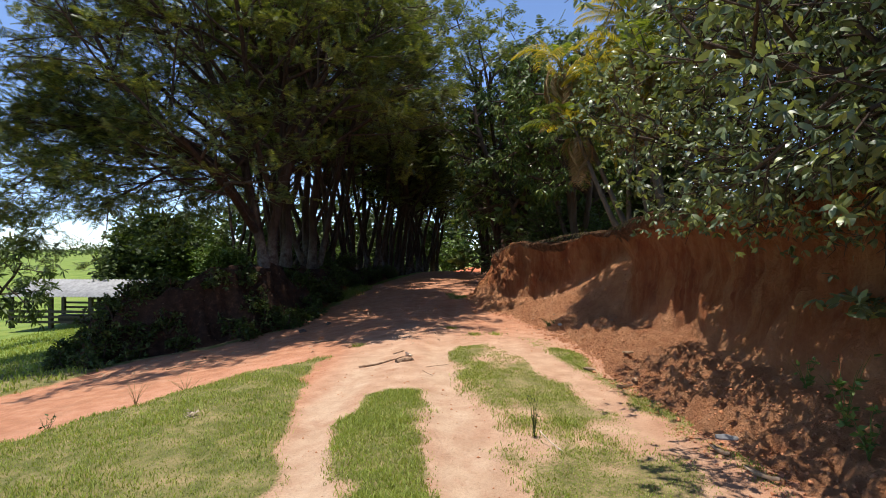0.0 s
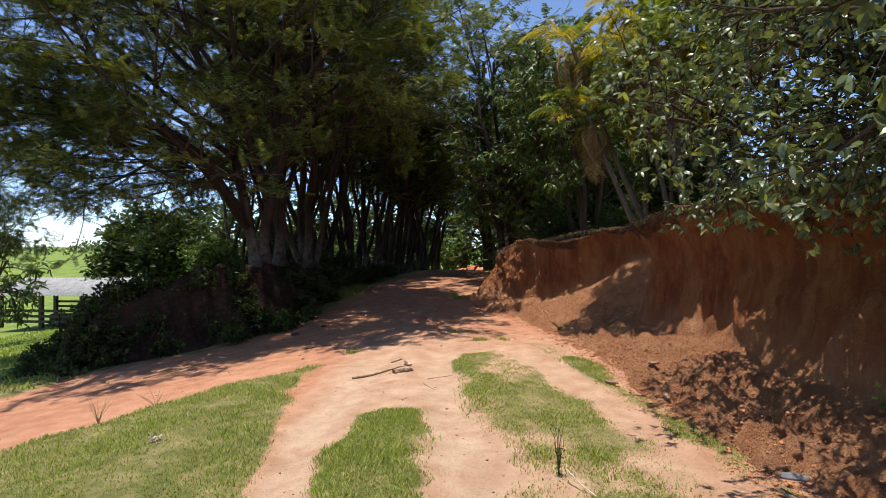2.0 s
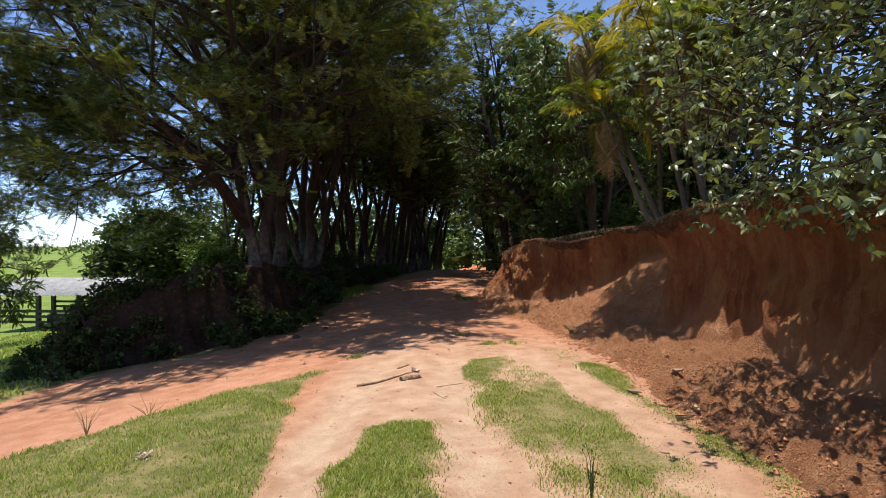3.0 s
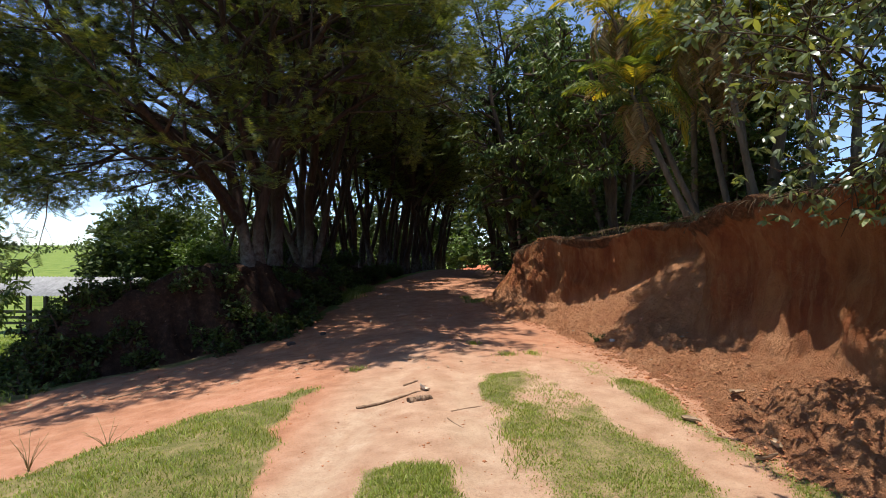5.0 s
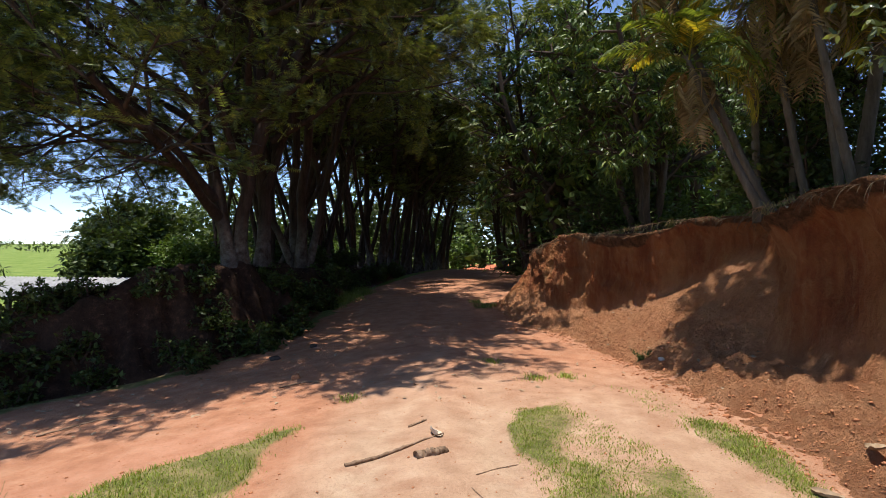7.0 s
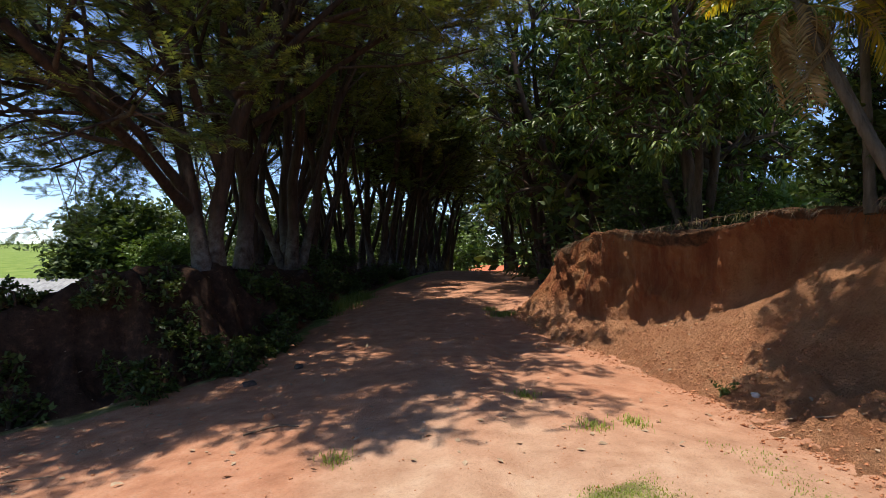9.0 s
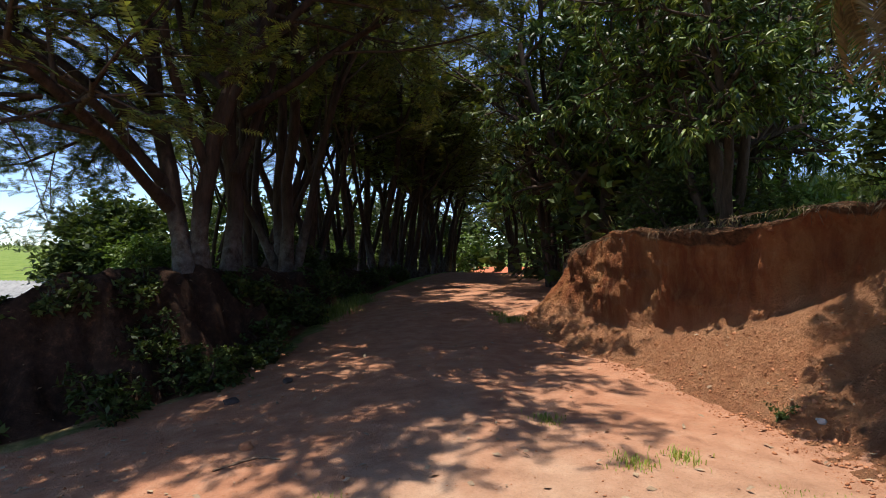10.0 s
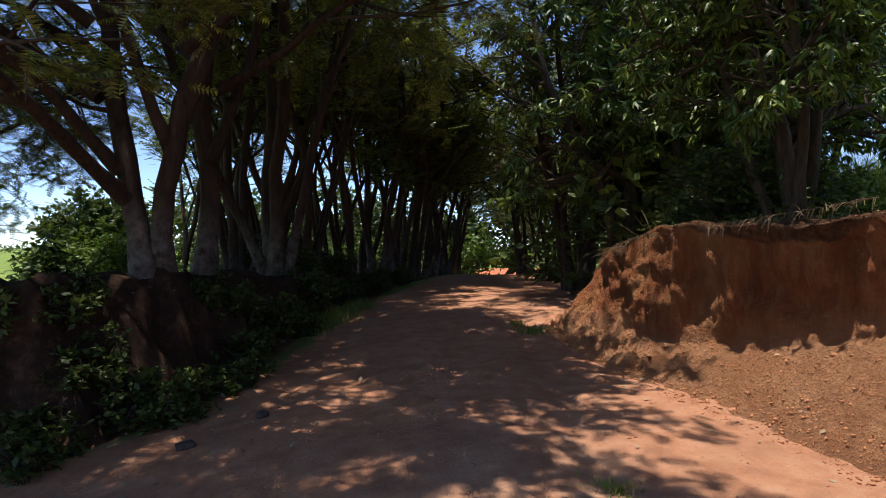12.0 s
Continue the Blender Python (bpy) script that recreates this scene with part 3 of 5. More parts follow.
def tree(name, rng, stems, cfg, leaf, bark, leaves, label, category="tree", group=""):
    """stems: first pieces as (start, direction, length, radius), from the tree's base."""
    base = thing(name, 0, 0, 0, label, category, group)
    twigs = []
    for p, d, length, r in stems:
        tubes = []
        grow(rng, np.array(p, float), unit(np.array(d, float)), length, r, 0, cfg, tubes, twigs)
        pts, rad = tubes[0][0]
        rad = rad.copy()
        rad[0] *= 1.35
        mesh_object("trunk" if r > 0.08 else "stem", tubes_mesh("trunk", [(pts, rad)], 12), bark, base)
        for limb in tubes[1:]:
            mesh_object("limb", tubes_mesh("limb", limb, 8), M_BARK, base)
    mesh_object("crown", crown_leaves(rng, twigs, **leaves), leaf, base)
    return base


def on_top(x, y):
    return float(plateau(np.array([x]), np.array([y]))[0])


def put(ob, x, y, rz=0.0, z=None):
    ob.matrix_world = pose(x, y, (spot(x, y) - 0.08) if z is None else z, 0, 0, rz)
    return ob


SPREADING = dict(seg=0.55, wobble=0.09, rise=(0.05, 0.05, 0.02, -0.02), taper=0.55, levels=3, kids=(6, 6, 5), start=(0.25, 0.3, 0.2),
                 angle=(48, 50, 48), ratio=(0.75, 0.55, 0.5), thin=0.62, flat=0.45)


# ---- the tall feathery tree on the mound ----
def big_tree():
    rng = np.random.default_rng(11)
    # two limewashed trunks side by side and a third behind; then the limbs: towards the side track, over the pasture, over the road
    stems = [((0.19, -0.2, 0), (-0.23, 0.0, 1), 8.5, 0.185), ((0.36, 0.05, 0), (0.07, -0.03, 1), 9.0, 0.175), ((0.42, 1.45, 0), (0.06, 0.05, 1), 9.0, 0.2),
             ((-0.16, -0.15, 1.35), (-0.18, -1.0, 0.45), 5.0, 0.12), ((-0.26, -0.15, 1.8), (-0.42, -0.75, 0.85), 7.0, 0.10), ((0.52, 0.05, 2.1), (-0.36, -0.3, 1), 7.5, 0.10),
             ((0.48, 0.1, 2.3), (0.5, 0.1, 1.0), 7.5, 0.11), ((0.5, 1.5, 2.2), (0.4, 0.4, 1.0), 7.5, 0.11),
             ((-0.55, -0.2, 3.0), (-1.0, -0.3, 0.6), 6.2, 0.10), ((-0.6, 0.0, 3.6), (-1.0, 0.35, 0.5), 6.4, 0.10), ((-0.7, -0.2, 4.2), (-0.85, -0.75, 0.55), 6.0, 0.09),
             ((-3.0, -1.0, 4.2), (-1.0, -0.5, -0.02), 3.6, 0.05), ((-3.0, 0.6, 4.4), (-1.0, 0.25, -0.05), 4.2, 0.05), ((-2.2, -1.6, 4.2), (-0.8, -0.8, 0.0), 3.8, 0.05),
             ((-2.4, -0.3, 3.8), (-1.0, 0.0, -0.1), 4.6, 0.05), ((-1.0, -0.1, 5.6), (-0.9, -0.2, 0.9), 6.5, 0.09),
             ((-1.0, 0.2, 3.2), (-0.5, 0.6, -0.15), 2.2, 0.03), ((-1.5, 0.5, 3.4), (-0.6, 0.5, -0.25), 2.2, 0.03), ((-1.2, 0.9, 3.6), (-0.8, 0.5, -0.2), 2.6, 0.03), ((-0.7, 0.3, 2.9), (-1.0, 0.6, 0.1), 2.8, 0.04),
             ((-0.88, -1.08, 3.0), (-0.7, -0.8, 0.3), 3.0, 0.04), ((-1.4, -0.45, 3.5), (-0.9, -0.4, 0.2), 3.0, 0.04), ((-1.3, -1.8, 3.9), (-0.9, -0.3, 0.35), 2.8, 0.04), ((-0.8, -0.9, 2.9), (-1.0, 0.2, 0.25), 2.6, 0.03),
             ((-2.4, -1.5, 3.6), (-1.0, -0.3, -0.12), 3.2, 0.04), ((-1.6, -2.0, 3.5), (-0.9, -0.2, 0.0), 2.8, 0.04), ((-3.2, 0.2, 3.6), (-1.0, 0.2, -0.1), 3.6, 0.04), ((-2.0, 0.6, 3.0), (-1.0, 0.3, -0.08), 3.4, 0.04),
             ((-0.55, -3.0, 2.75), (-0.9, -0.4, 0.1), 2.4, 0.03), ((-0.5, -2.6, 2.6), (0.9, -0.5, 0.5), 3.0, 0.03),
             ((0.6, 0.1, 4.2), (0.75, -0.8, 0.75), 6.0, 0.075), ((0.55, 0.0, 4.8), (0.1, -1.0, 0.8), 6.2, 0.075), ((-0.2, -0.3, 5.2), (-0.3, -1.0, 0.6), 6.2, 0.075),
             ((0.7, 0.1, 3.9), (1.0, -0.15, 0.62), 5.7, 0.085), ((0.65, 1.5, 3.6), (1.0, 0.3, 0.5), 5.4, 0.085),
             ((0.7, 1.6, 5.4), (0.9, 0.6, 0.6), 5.6, 0.08), ((2.8, 0.2, 5.6), (1.0, -0.5, 0.1), 3.0, 0.05),
             ((0.6, 1.6, 4.8), (-0.4, 1.0, 0.7), 7.0, 0.08),
             ((-4.2, 0.5, 3.9), (-0.8, 0.1, -0.42), 3.2, 0.035), ((-4.6, -0.8, 4.0), (-0.9, -0.2, -0.5), 3.4, 0.035), ((-5.8, 0.8, 4.0), (-1.0, 0.2, -0.45), 3.8, 0.035),
             ((-6.2, -0.6, 4.0), (-1.0, 0.0, -0.5), 3.8, 0.035), ((-7.0, 0.4, 4.3), (-1.0, -0.1, -0.3), 3.8, 0.035)]
    # the upper canopy, mostly out of view, added to thicken the shade on the road
    stems += [((0.3 + 0.4 * math.cos(a), 0.3 + 0.4 * math.sin(a), 6.6 + 0.5 * (k % 3)), (math.cos(a), math.sin(a), 0.42 + 0.12 * (k % 2)), 5.0 - 0.8 * math.cos(a) + 0.6 * math.sin(a), 0.06) for k, a in enumerate(np.arange(9) * 0.698)]
    t = tree("feathery_shade_tree", rng, stems, dict(SPREADING, seg=0.7, rise=(0.04, 0.01, -0.04, -0.09), kids=(6, 5, 3), start=(0.36, 0.25, 0.15), ratio=(0.62, 0.55, 0.5), angle=(42, 50, 48), flat=0.32, thin=0.55), M_FEATHER, M_LIMED,
             dict(count=41000, spread=0.2, size=0.29, template=FEATHER, level_out=2.0, leafed=0.38, thick=0.35), "tall many-stemmed tree with feathery leaves and limewashed trunks on the mound")
    put(t, -6.3, 18.9, z=1.3)


def row_trees():
    first, label = [], "many-stemmed dark tree with limewashed feet in the roadside row"
    for k, seed in enumerate((21, 22, 23)):
        rng = np.random.default_rng(seed)
        stems = []
        for j in range(4 + k % 2):
            a = 2.4 * j + rng.uniform(-0.3, 0.3)
            out = rng.uniform(0.10, 0.30)
            stems.append(((0.22 * math.cos(a), 0.22 * math.sin(a), 0), (out * math.cos(a), out * math.sin(a), 1), rng.uniform(8.5, 10.5), rng.uniform(0.10, 0.17)))
        first.append(tree("roadside_tree", rng, stems, dict(SPREADING, seg=1.1, kids=(5, 4, 2), start=(0.5, 0.3, 0.2), ratio=(0.42, 0.55, 0.5), angle=(38, 50, 48), rise=(0.06, 0.04, 0.0, -0.03), flat=0.35), M_FEATHER, M_LIMED,
                          dict(count=1350, spread=0.26, size=0.52, template=FEATHER_COARSE, level_out=2.0, leafed=0.6, thick=0.4), label, group="trees in the roadside row"))
    rng = np.random.default_rng(24)
    stems = [((0.25 * math.cos(a), 0.25 * math.sin(a), 0), (0.2 * math.cos(a), 0.2 * math.sin(a), 1), 10.0 + 0.4 * math.sin(3 * a), 0.15) for a in (0.4, 2.0, 3.6, 5.2)]
    far = tree("roadside_tree", rng, stems, dict(SPREADING, seg=1.1, kids=(6, 4), levels=2, start=(0.4, 0.3), ratio=(0.42, 0.55), angle=(40, 50), flat=0.35), M_FEATHER, M_LIMED,
               dict(count=1000, spread=0.42, size=0.8, template=FEATHER_COARSE, level_out=2.0, leafed=0.7, thick=0.4), label, group="trees in the roadside row")
    places = [(-7.8, 26.5), (-6.6, 30.5), (-5.6, 33.0), (-4.6, 36.0), (-3.6, 38.6), (-2.9, 40.6), (-2.2, 43.0), (-9.0, 33.0), (-7.4, 36.5),
              (-6.2, 40.0), (-4.6, 44.5), (-1.7, 47.0), (-6.0, 25.0), (-8.6, 29.5), (-12.5, 33.0), (3.7, 31.5), (4.9, 36.5)]
    # across the track and over the crest
    places += [(3.9, 49.5), (8.5, 36.0), (9.5, 44.0), (12.5, 31.0), (7.0, 56.0), (6.6, 33.0), (6.8, 41.0), (-0.9, 54.0), (6.2, 64.0), (9.5, 58.0)]
    tall = ((3.7, 31.5), (-6.0, 25.0), (-4.6, 36.0))
    used = set()
    for i, (x, y) in enumerate(places):
        kind = far if y > 37 else first[i % 3]
        z, rz = spot(x, y) - 0.08, 77.0 * i
        if kind in used:
            copy_thing(kind, pose(x, y, z, 0, 0, rz) @ Matrix.Scale(1.25 if (x, y) in tall else 1.0, 4))
        else:
            used.add(kind)
            put(kind, x, y, rz)


def mango_trees():
    cfg = dict(SPREADING, seg=0.7, kids=(10, 5, 4), start=(0.3, 0.25, 0.2), angle=(62, 50, 50), ratio=(0.27, 0.55, 0.5), rise=(0.02, 0.05, 0.02, 0.0), flat=0.9)
    a = tree("mango_tree", np.random.default_rng(31), [((0, 0, 0), (-0.03, 0, 1), 8.0, 0.18), ((0.3, 0.2, 0), (0.14, 0.1, 1), 7.2, 0.14), ((-0.2, 0.2, 0), (-0.14, 0.05, 1), 6.6, 0.12), ((-0.1, -0.2, 0.6), (0.0, -0.16, 1), 6.0, 0.11)], cfg, M_MANGO, M_BARK,
             dict(count=14500, spread=0.13, size=0.25, template=LEAF_LONG, droop=0.8, level_out=0.5, cluster=11, leafed=0.55),
             "mango tree with drooping tufts of glossy leaves above the bank", group="mango trees above the bank")
    a.matrix_world = pose(4.7, 27.6, spot(4.7, 27.6) - 0.1, 0, 0, 300) @ Matrix.Scale(1.5, 4)
    for x, y, rz, k in ((6.3, 22.4, 110, 0.85), (8.8, 26.0, 230, 0.95), (4.7, 19.2, 0, 0.75), (6.1, 15.5, 200, 0.5)):
        copy_thing(a, pose(x, y, on_top(x, y) - 0.1, 0, 0, rz) @ Matrix.Scale(k / 1.3, 4))


def broad_tree():
    cfg = dict(SPREADING, seg=0.35, kids=(9, 6, 4), start=(0.05, 0.2, 0.2), angle=(55, 50, 50), ratio=(0.55, 0.55, 0.5), rise=(0.0, 0.02, -0.03, -0.08), flat=0.9)
    stems = [((0, 0, 0), (-0.12, 0.0, 1), 4.6, 0.12), ((0.2, -0.3, 0), (-0.2, -0.5, 1), 4.4, 0.10), ((-0.1, 0.2, 0), (-0.75, 0.15, 0.6), 2.3, 0.07), ((0.1, 0.3, 0), (0.1, 0.5, 1), 4.2, 0.1),
             ((-0.1, -0.2, 0), (-0.75, -0.5, 0.7), 2.2, 0.07), ((-0.3, 0.15, 0.4), (-1.0, 0.75, 0.02), 3.1, 0.05),
             ((-0.3, -0.4, 0.4), (-1.0, -0.1, -0.02), 1.9, 0.04), ((-0.2, -1.2, 0.4), (-1.0, -0.4, 0.0), 1.9, 0.04), ((-0.2, -1.6, 0.9), (-0.9, -0.8, 0.1), 2.0, 0.04)]
    a = tree("broad_leaved_tree", np.random.default_rng(41), stems, cfg, M_BROAD, M_BARK,
             dict(count=29000, spread=0.17, size=0.106, template=LEAF_BLADE, droop=0.5, level_out=0.4, cluster=5, leafed=0.75),
             "leafy tree with glossy broad leaves hanging over the bank", group="broad-leaved trees on the bank")
    put(a, 5.75, 6.7, z=on_top(5.75, 6.7) - 0.05)
    for x, y, rz in ((5.25, 3.7, 15),):
        copy_thing(a, pose(x, y, on_top(x, y), 0, 0, rz))


def frond_mesh(name, rng, length, sag, pairs=34):
    """One pinnate palm frond along +x: its stalk and its leaflets."""
    t = np.linspace(0, 1, 14)
    spine = np.stack([length * (t - 0.22 * sag * t ** 2.2), 0.10 * length * t ** 2 * rng.uniform(-1, 1), length * (0.45 * t - sag * 0.85 * t ** 2.3)], 1)
    V, F, base = [], [], 0
    w = 0.022 * (1 - 0.85 * t)
    for k in (-1, 1):
        V.append(spine + np.stack([0 * t, k * w, 0 * t], 1))
    V.append(spine - np.stack([0 * t, 0 * t, w * 0.9], 1))
    n = len(t)
    for a, b in ((0, 1), (1, 2), (2, 0)):
        i = np.arange(n - 1)
        F.append(np.stack([a * n + i, a * n + i + 1, b * n + i + 1, b * n + i], 1))
    base = 3 * n
    u = np.repeat(np.linspace(0.14, 0.99, pairs), 2)
    s = np.tile([-1.0, 1.0], pairs)
    P = np.stack([np.interp(u, t, spine[:, i]) for i in range(3)], 1)
    D = unit(np.stack([np.interp(np.minimum(1, u + 0.02), t, spine[:, i]) for i in range(3)], 1) - P + 1e-6)
    long = length * 0.30 * np.sin(math.pi * (0.16 + 0.8 * u)) ** 0.7
    side = np.stack([0 * s, s, 0 * s], 1)
    ax = unit(0.75 * D + side + np.array([0, 0, 0.28]) + rng.normal(0, 0.07, P.shape))
    nrm = unit(np.cross(ax, np.cross(np.array([0, 0, 1.0]), ax)) + rng.normal(0, 0.15, P.shape))
    sd = unit(np.cross(nrm, ax))
    wd = 0.023 + 0 * u
    mid = P + ax * (long * 0.55)[:, None]
    tip = P + ax * long[:, None] - np.array([0, 0, 0.42]) * long[:, None]
    L = np.stack([P, mid - sd * wd[:, None], tip, mid + sd * wd[:, None]], 1).reshape(-1, 3)
    V.append(L)
    F.append(base + np.arange(len(L)).reshape(-1, 4))
    return np_mesh(name, np.concatenate(V), np.concatenate(F))


def palms():
    rng = np.random.default_rng(51)
    shapes = ((2.1, 0.5), (2.3, 0.8), (1.9, 1.05), (1.6, 0.2))
    green = [frond_mesh("frond", rng, L, sag, 44) for L, sag in shapes]
    gold = [frond_mesh("frond", rng, L, sag, 44) for L, sag in shapes]
    dry = [frond_mesh("dry_frond", rng, 1.7, 1.5), frond_mesh("dry_frond", rng, 1.5, 1.9)]

    def palm(x, y, lean, height, r, fronds, seed, size, group="palms above the bank"):
        rg = np.random.default_rng(seed)
        base = thing("palm", x, y, on_top(x, y) - 0.08, "slender palm with a leaning grey trunk and yellow-green fronds", "palm", group)
        t = np.linspace(0, 1, 40)
        pts = np.stack([lean[0] * t ** 0.9, lean[1] * t ** 0.9, height * t], 1)
        rad = r * (1.25 - 0.45 * t + 0.35 * np.exp(-t * 14)) * (1 + 0.09 * (np.arange(40) % 2)) * rg.uniform(0.95, 1.05, 40)
        mesh_object("trunk", tubes_mesh("trunk", [(pts, rad)], 9), M_PALMBARK, base)
        up = unit(pts[-1] - pts[-2])
        for k in range(fronds):
            az, el = 137.5 * k + rg.uniform(-20, 20), 66 - 100 * (k / fronds) + rg.uniform(-8, 8)
            old = k >= fronds - 6
            yellow = not old and rg.uniform() < 0.55
            data = dry[k % 2] if old else (gold if yellow else green)[3 if k < 2 else k % 3]
            f = mesh_object("dry_frond" if old else "frond", data, M_DRYFROND if old else M_FROND if yellow else M_GREENFROND, base)
            f.matrix_local = Matrix.Translation(pts[-1] - up * 0.02 * k) @ pose(0, 0, 0, 0, -el + 22, az) @ Matrix.Scale(size * rg.uniform(0.85, 1.12), 4)
        return base

    for x, y, lean, h, r, n, seed, size in ((4.17, 13.06, (-0.85, 0.7), 2.55, 0.05, 11, 1, 0.68), (5.0, 12.2, (-0.75, 0.2), 3.9, 0.05, 10, 16, 0.75), (5.2, 13.5, (-0.9, -0.2), 3.6, 0.05, 10, 17, 0.75), (5.7, 14.7, (-0.2, -0.2), 3.9, 0.05, 12, 14, 0.7), (6.2, 15.4, (0.1, -0.3), 3.1, 0.05, 12, 15, 0.7), (4.6, 13.5, (-1.5, 0.9), 4.4, 0.05, 6, 2, 0.75), (5.0, 14.6, (0.1, 0.5), 6.1, 0.055, 18, 12, 0.85),
                                            (5.3, 12.9, (-0.35, 0.2), 3.4, 0.05, 15, 3, 0.7), (5.89, 13.5, (0.45, -0.3), 4.6, 0.085, 14, 4, 0.9), (6.3, 12.8, (0.1, 0.4), 5.4, 0.06, 14, 5, 0.9), (6.5, 11.6, (0.2, -0.6), 4.6, 0.06, 13, 6, 0.9),
                                            (6.9, 12.6, (0.3, 0.2), 5.6, 0.065, 13, 7, 1.0), (6.6, 15.6, (-0.3, -0.3), 5.2, 0.07, 14, 8, 0.9), (7.6, 10.4, (0.4, 0.1), 5.0, 0.07, 12, 9, 1.0)):
        palm(x, y, lean, h, r, n + 9, seed, size)


def shrub(name, seed, radius, height, leaf, count, size, label, template=LEAF_SMALL, category="shrub", group="", shoots=7, kids=6):
    rng = np.random.default_rng(seed)
    stems = []
    for k in range(shoots):
        a = 2.4 * k
        stems.append(((0.12 * radius * math.cos(a), 0.12 * radius * math.sin(a), 0), (radius * math.cos(a) * 0.75, radius * math.sin(a) * 0.75, height), 0.9 * math.hypot(radius, height), 0.035))
    cfg = dict(SPREADING, seg=0.3, wobble=0.12, kids=(kids, 5), levels=2, start=(0.15, 0.2), angle=(55, 55), ratio=(0.55, 0.5), rise=(0.03, 0.0, 0.0), flat=0.9)
    return tree(name, rng, stems, cfg, leaf, M_BARK, dict(count=count, spread=0.13 * radius, size=size, template=template, level_out=0.7, cluster=3), label, category, group)


def shrubs():
    g = "shrubs on the mound"
    a = shrub("shrub", 61, 1.2, 1.5, M_SHRUB, 5200, 0.14, "dense dark green shrub growing on the mound", group=g)
    b = shrub("shrub", 62, 0.62, 0.62, M_SHRUB, 2200, 0.115, "dense dark green shrub growing on the mound", group=g, shoots=4, kids=4)
    put(a, -10.2, 27.0, z=spot(-10.2, 27.0) - 0.4)
    put(b, -6.4, 27.2)
    for i, (x, y) in enumerate(((-8.4, 29.5), (-7.6, 31.0))):
        copy_thing(a, pose(x, y, spot(x, y) - 0.4, 0, 0, 50.0 * i))
    # the two at x > 5 are stand-ins for a dark shape, probably a parked car
    for i, (x, y) in enumerate(((-4.9, 20.9), (-4.9, 22.4), (-4.9, 24.5), (-5.0, 27.0), (-4.9, 29.5), (-6.4, 28.0), (-4.4, 32.5), (-3.8, 36.0), (5.6, 44.0), (6.4, 45.0), (-5.6, 31.0))):
        copy_thing(b, pose(x, y, spot(x, y) - 0.15, 0, 0, 70.0 * i))
    low = shrub("shrub", 69, 0.45, 0.35, M_SHRUB, 640, 0.115, "low straggling shrub on the side of the mound", group=g, shoots=4, kids=4)
    put(low, -5.2, 17.6)
    rng = np.random.default_rng(68)
    for i in range(190):
        x, y = rng.uniform(-10.6, -4.4), rng.uniform(13.6, 20.5)
        d = inside(np.array([x]), np.array([y]), MOUND)[0]
        overgrown = x < -7.6
        if -0.35 < d < (1.4 if overgrown else 1.3) and rng.uniform() < (0.9 if overgrown else 0.6):
            copy_thing(low, pose(x, y, spot(x, y) - (0.25 if overgrown else 0.12), rng.uniform(-18, 18), rng.uniform(-18, 18), 61.0 * i))
    for x, y, rz in ((6.3, 14.9, 10), (6.5, 16.3, 80), (4.4, 20.4, 200), (5.3, 21.4, 120), (6.0, 22.8, 200), (6.9, 6.8, 170), (6.7, 4.6, 330)):
        copy_thing(a, pose(x, y, on_top(x, y) - 0.2, 0, 0, rz))
    lit = shrub("green_shrub", 70, 1.0, 0.6, M_LIGHT, 11000, 0.13, "rounded mid-green shrub behind the mound", shoots=9)
    put(lit, -10.2, 24.7, z=0.85)
    dark = shrub("understorey_tree", 65, 2.6, 6.5, M_SHRUB, 2800, 0.5, "dark leafy understorey tree behind the roadside trunks", category="tree", group="understorey trees", kids=4)
    put(dark, 8.0, 31.0)
    for i, (x, y, k) in enumerate(((11.5, 35.0, 1.0), (8.8, 48.0, 1.0), (6.5, 28.5, 1.0), (12.5, 54.0, 1.0), (-7.5, 50.0, 0.75), (-5.5, 54.0, 0.8), (-3.0, 58.0, 0.8), (-10.5, 52.0, 0.7), (-14.0, 50.0, 0.7),
                                   (-18.0, 48.0, 0.6), (1.0, 86.0, 1.5), (6.5, 88.0, 1.6), (12.0, 84.0, 1.5), (-4.0, 84.0, 1.4), (-22.0, 60.0, 1.3), (-26.0, 66.0, 1.4), (-17.0, 58.0, 1.2), (-12.0, 57.0, 1.2))):
        copy_thing(dark, pose(x, y, spot(x, y) - 0.1, 0, 0, 47.0 * i) @ Matrix.Scale(k, 4))
    pale_tree = shrub("pale_green_tree", 66, 2.6, 4.6, M_LIGHT, 2600, 0.5, "pale green tree beyond the crest of the track", category="tree", group="pale trees beyond the crest")
    put(pale_tree, -5.0, 67.0)
    for i, (x, y) in enumerate(((0.2, 66.0), (-9.0, 64.0), (12.0, 72.0), (16.0, 62.0), (-13.0, 70.0))):
        copy_thing(pale_tree, pose(x, y, spot(x, y) - 0.1, 0, 0, 80.0 * i))
    stems = []
    for k in range(34):
        up = 0.08 + 0.9 * (k + 0.5) / 34
        a, out = 2.4 * k, math.sqrt(1 - up * up)
        stems.append(((0.3 * math.cos(a), 0.3 * math.sin(a), 0.1 + 0.25 * up), (out * math.cos(a), out * math.sin(a), 2.2 * up), 2.4 + 4.4 * up, 0.06))
    cfg = dict(SPREADING, seg=0.45, wobble=0.1, kids=(9, 5), levels=2, start=(0.3, 0.2), angle=(50, 55), ratio=(0.36, 0.5), rise=(0.0, 0.0, 0.0), flat=0.9)
    round_tree = tree("round_tree", np.random.default_rng(63), stems, cfg, M_SHRUB, M_BARK, dict(count=62000, spread=0.3, size=0.38, template=LEAF_SMALL, level_out=0.7, cluster=3), "round dense green tree standing beside the cattle shed", "tree", "")
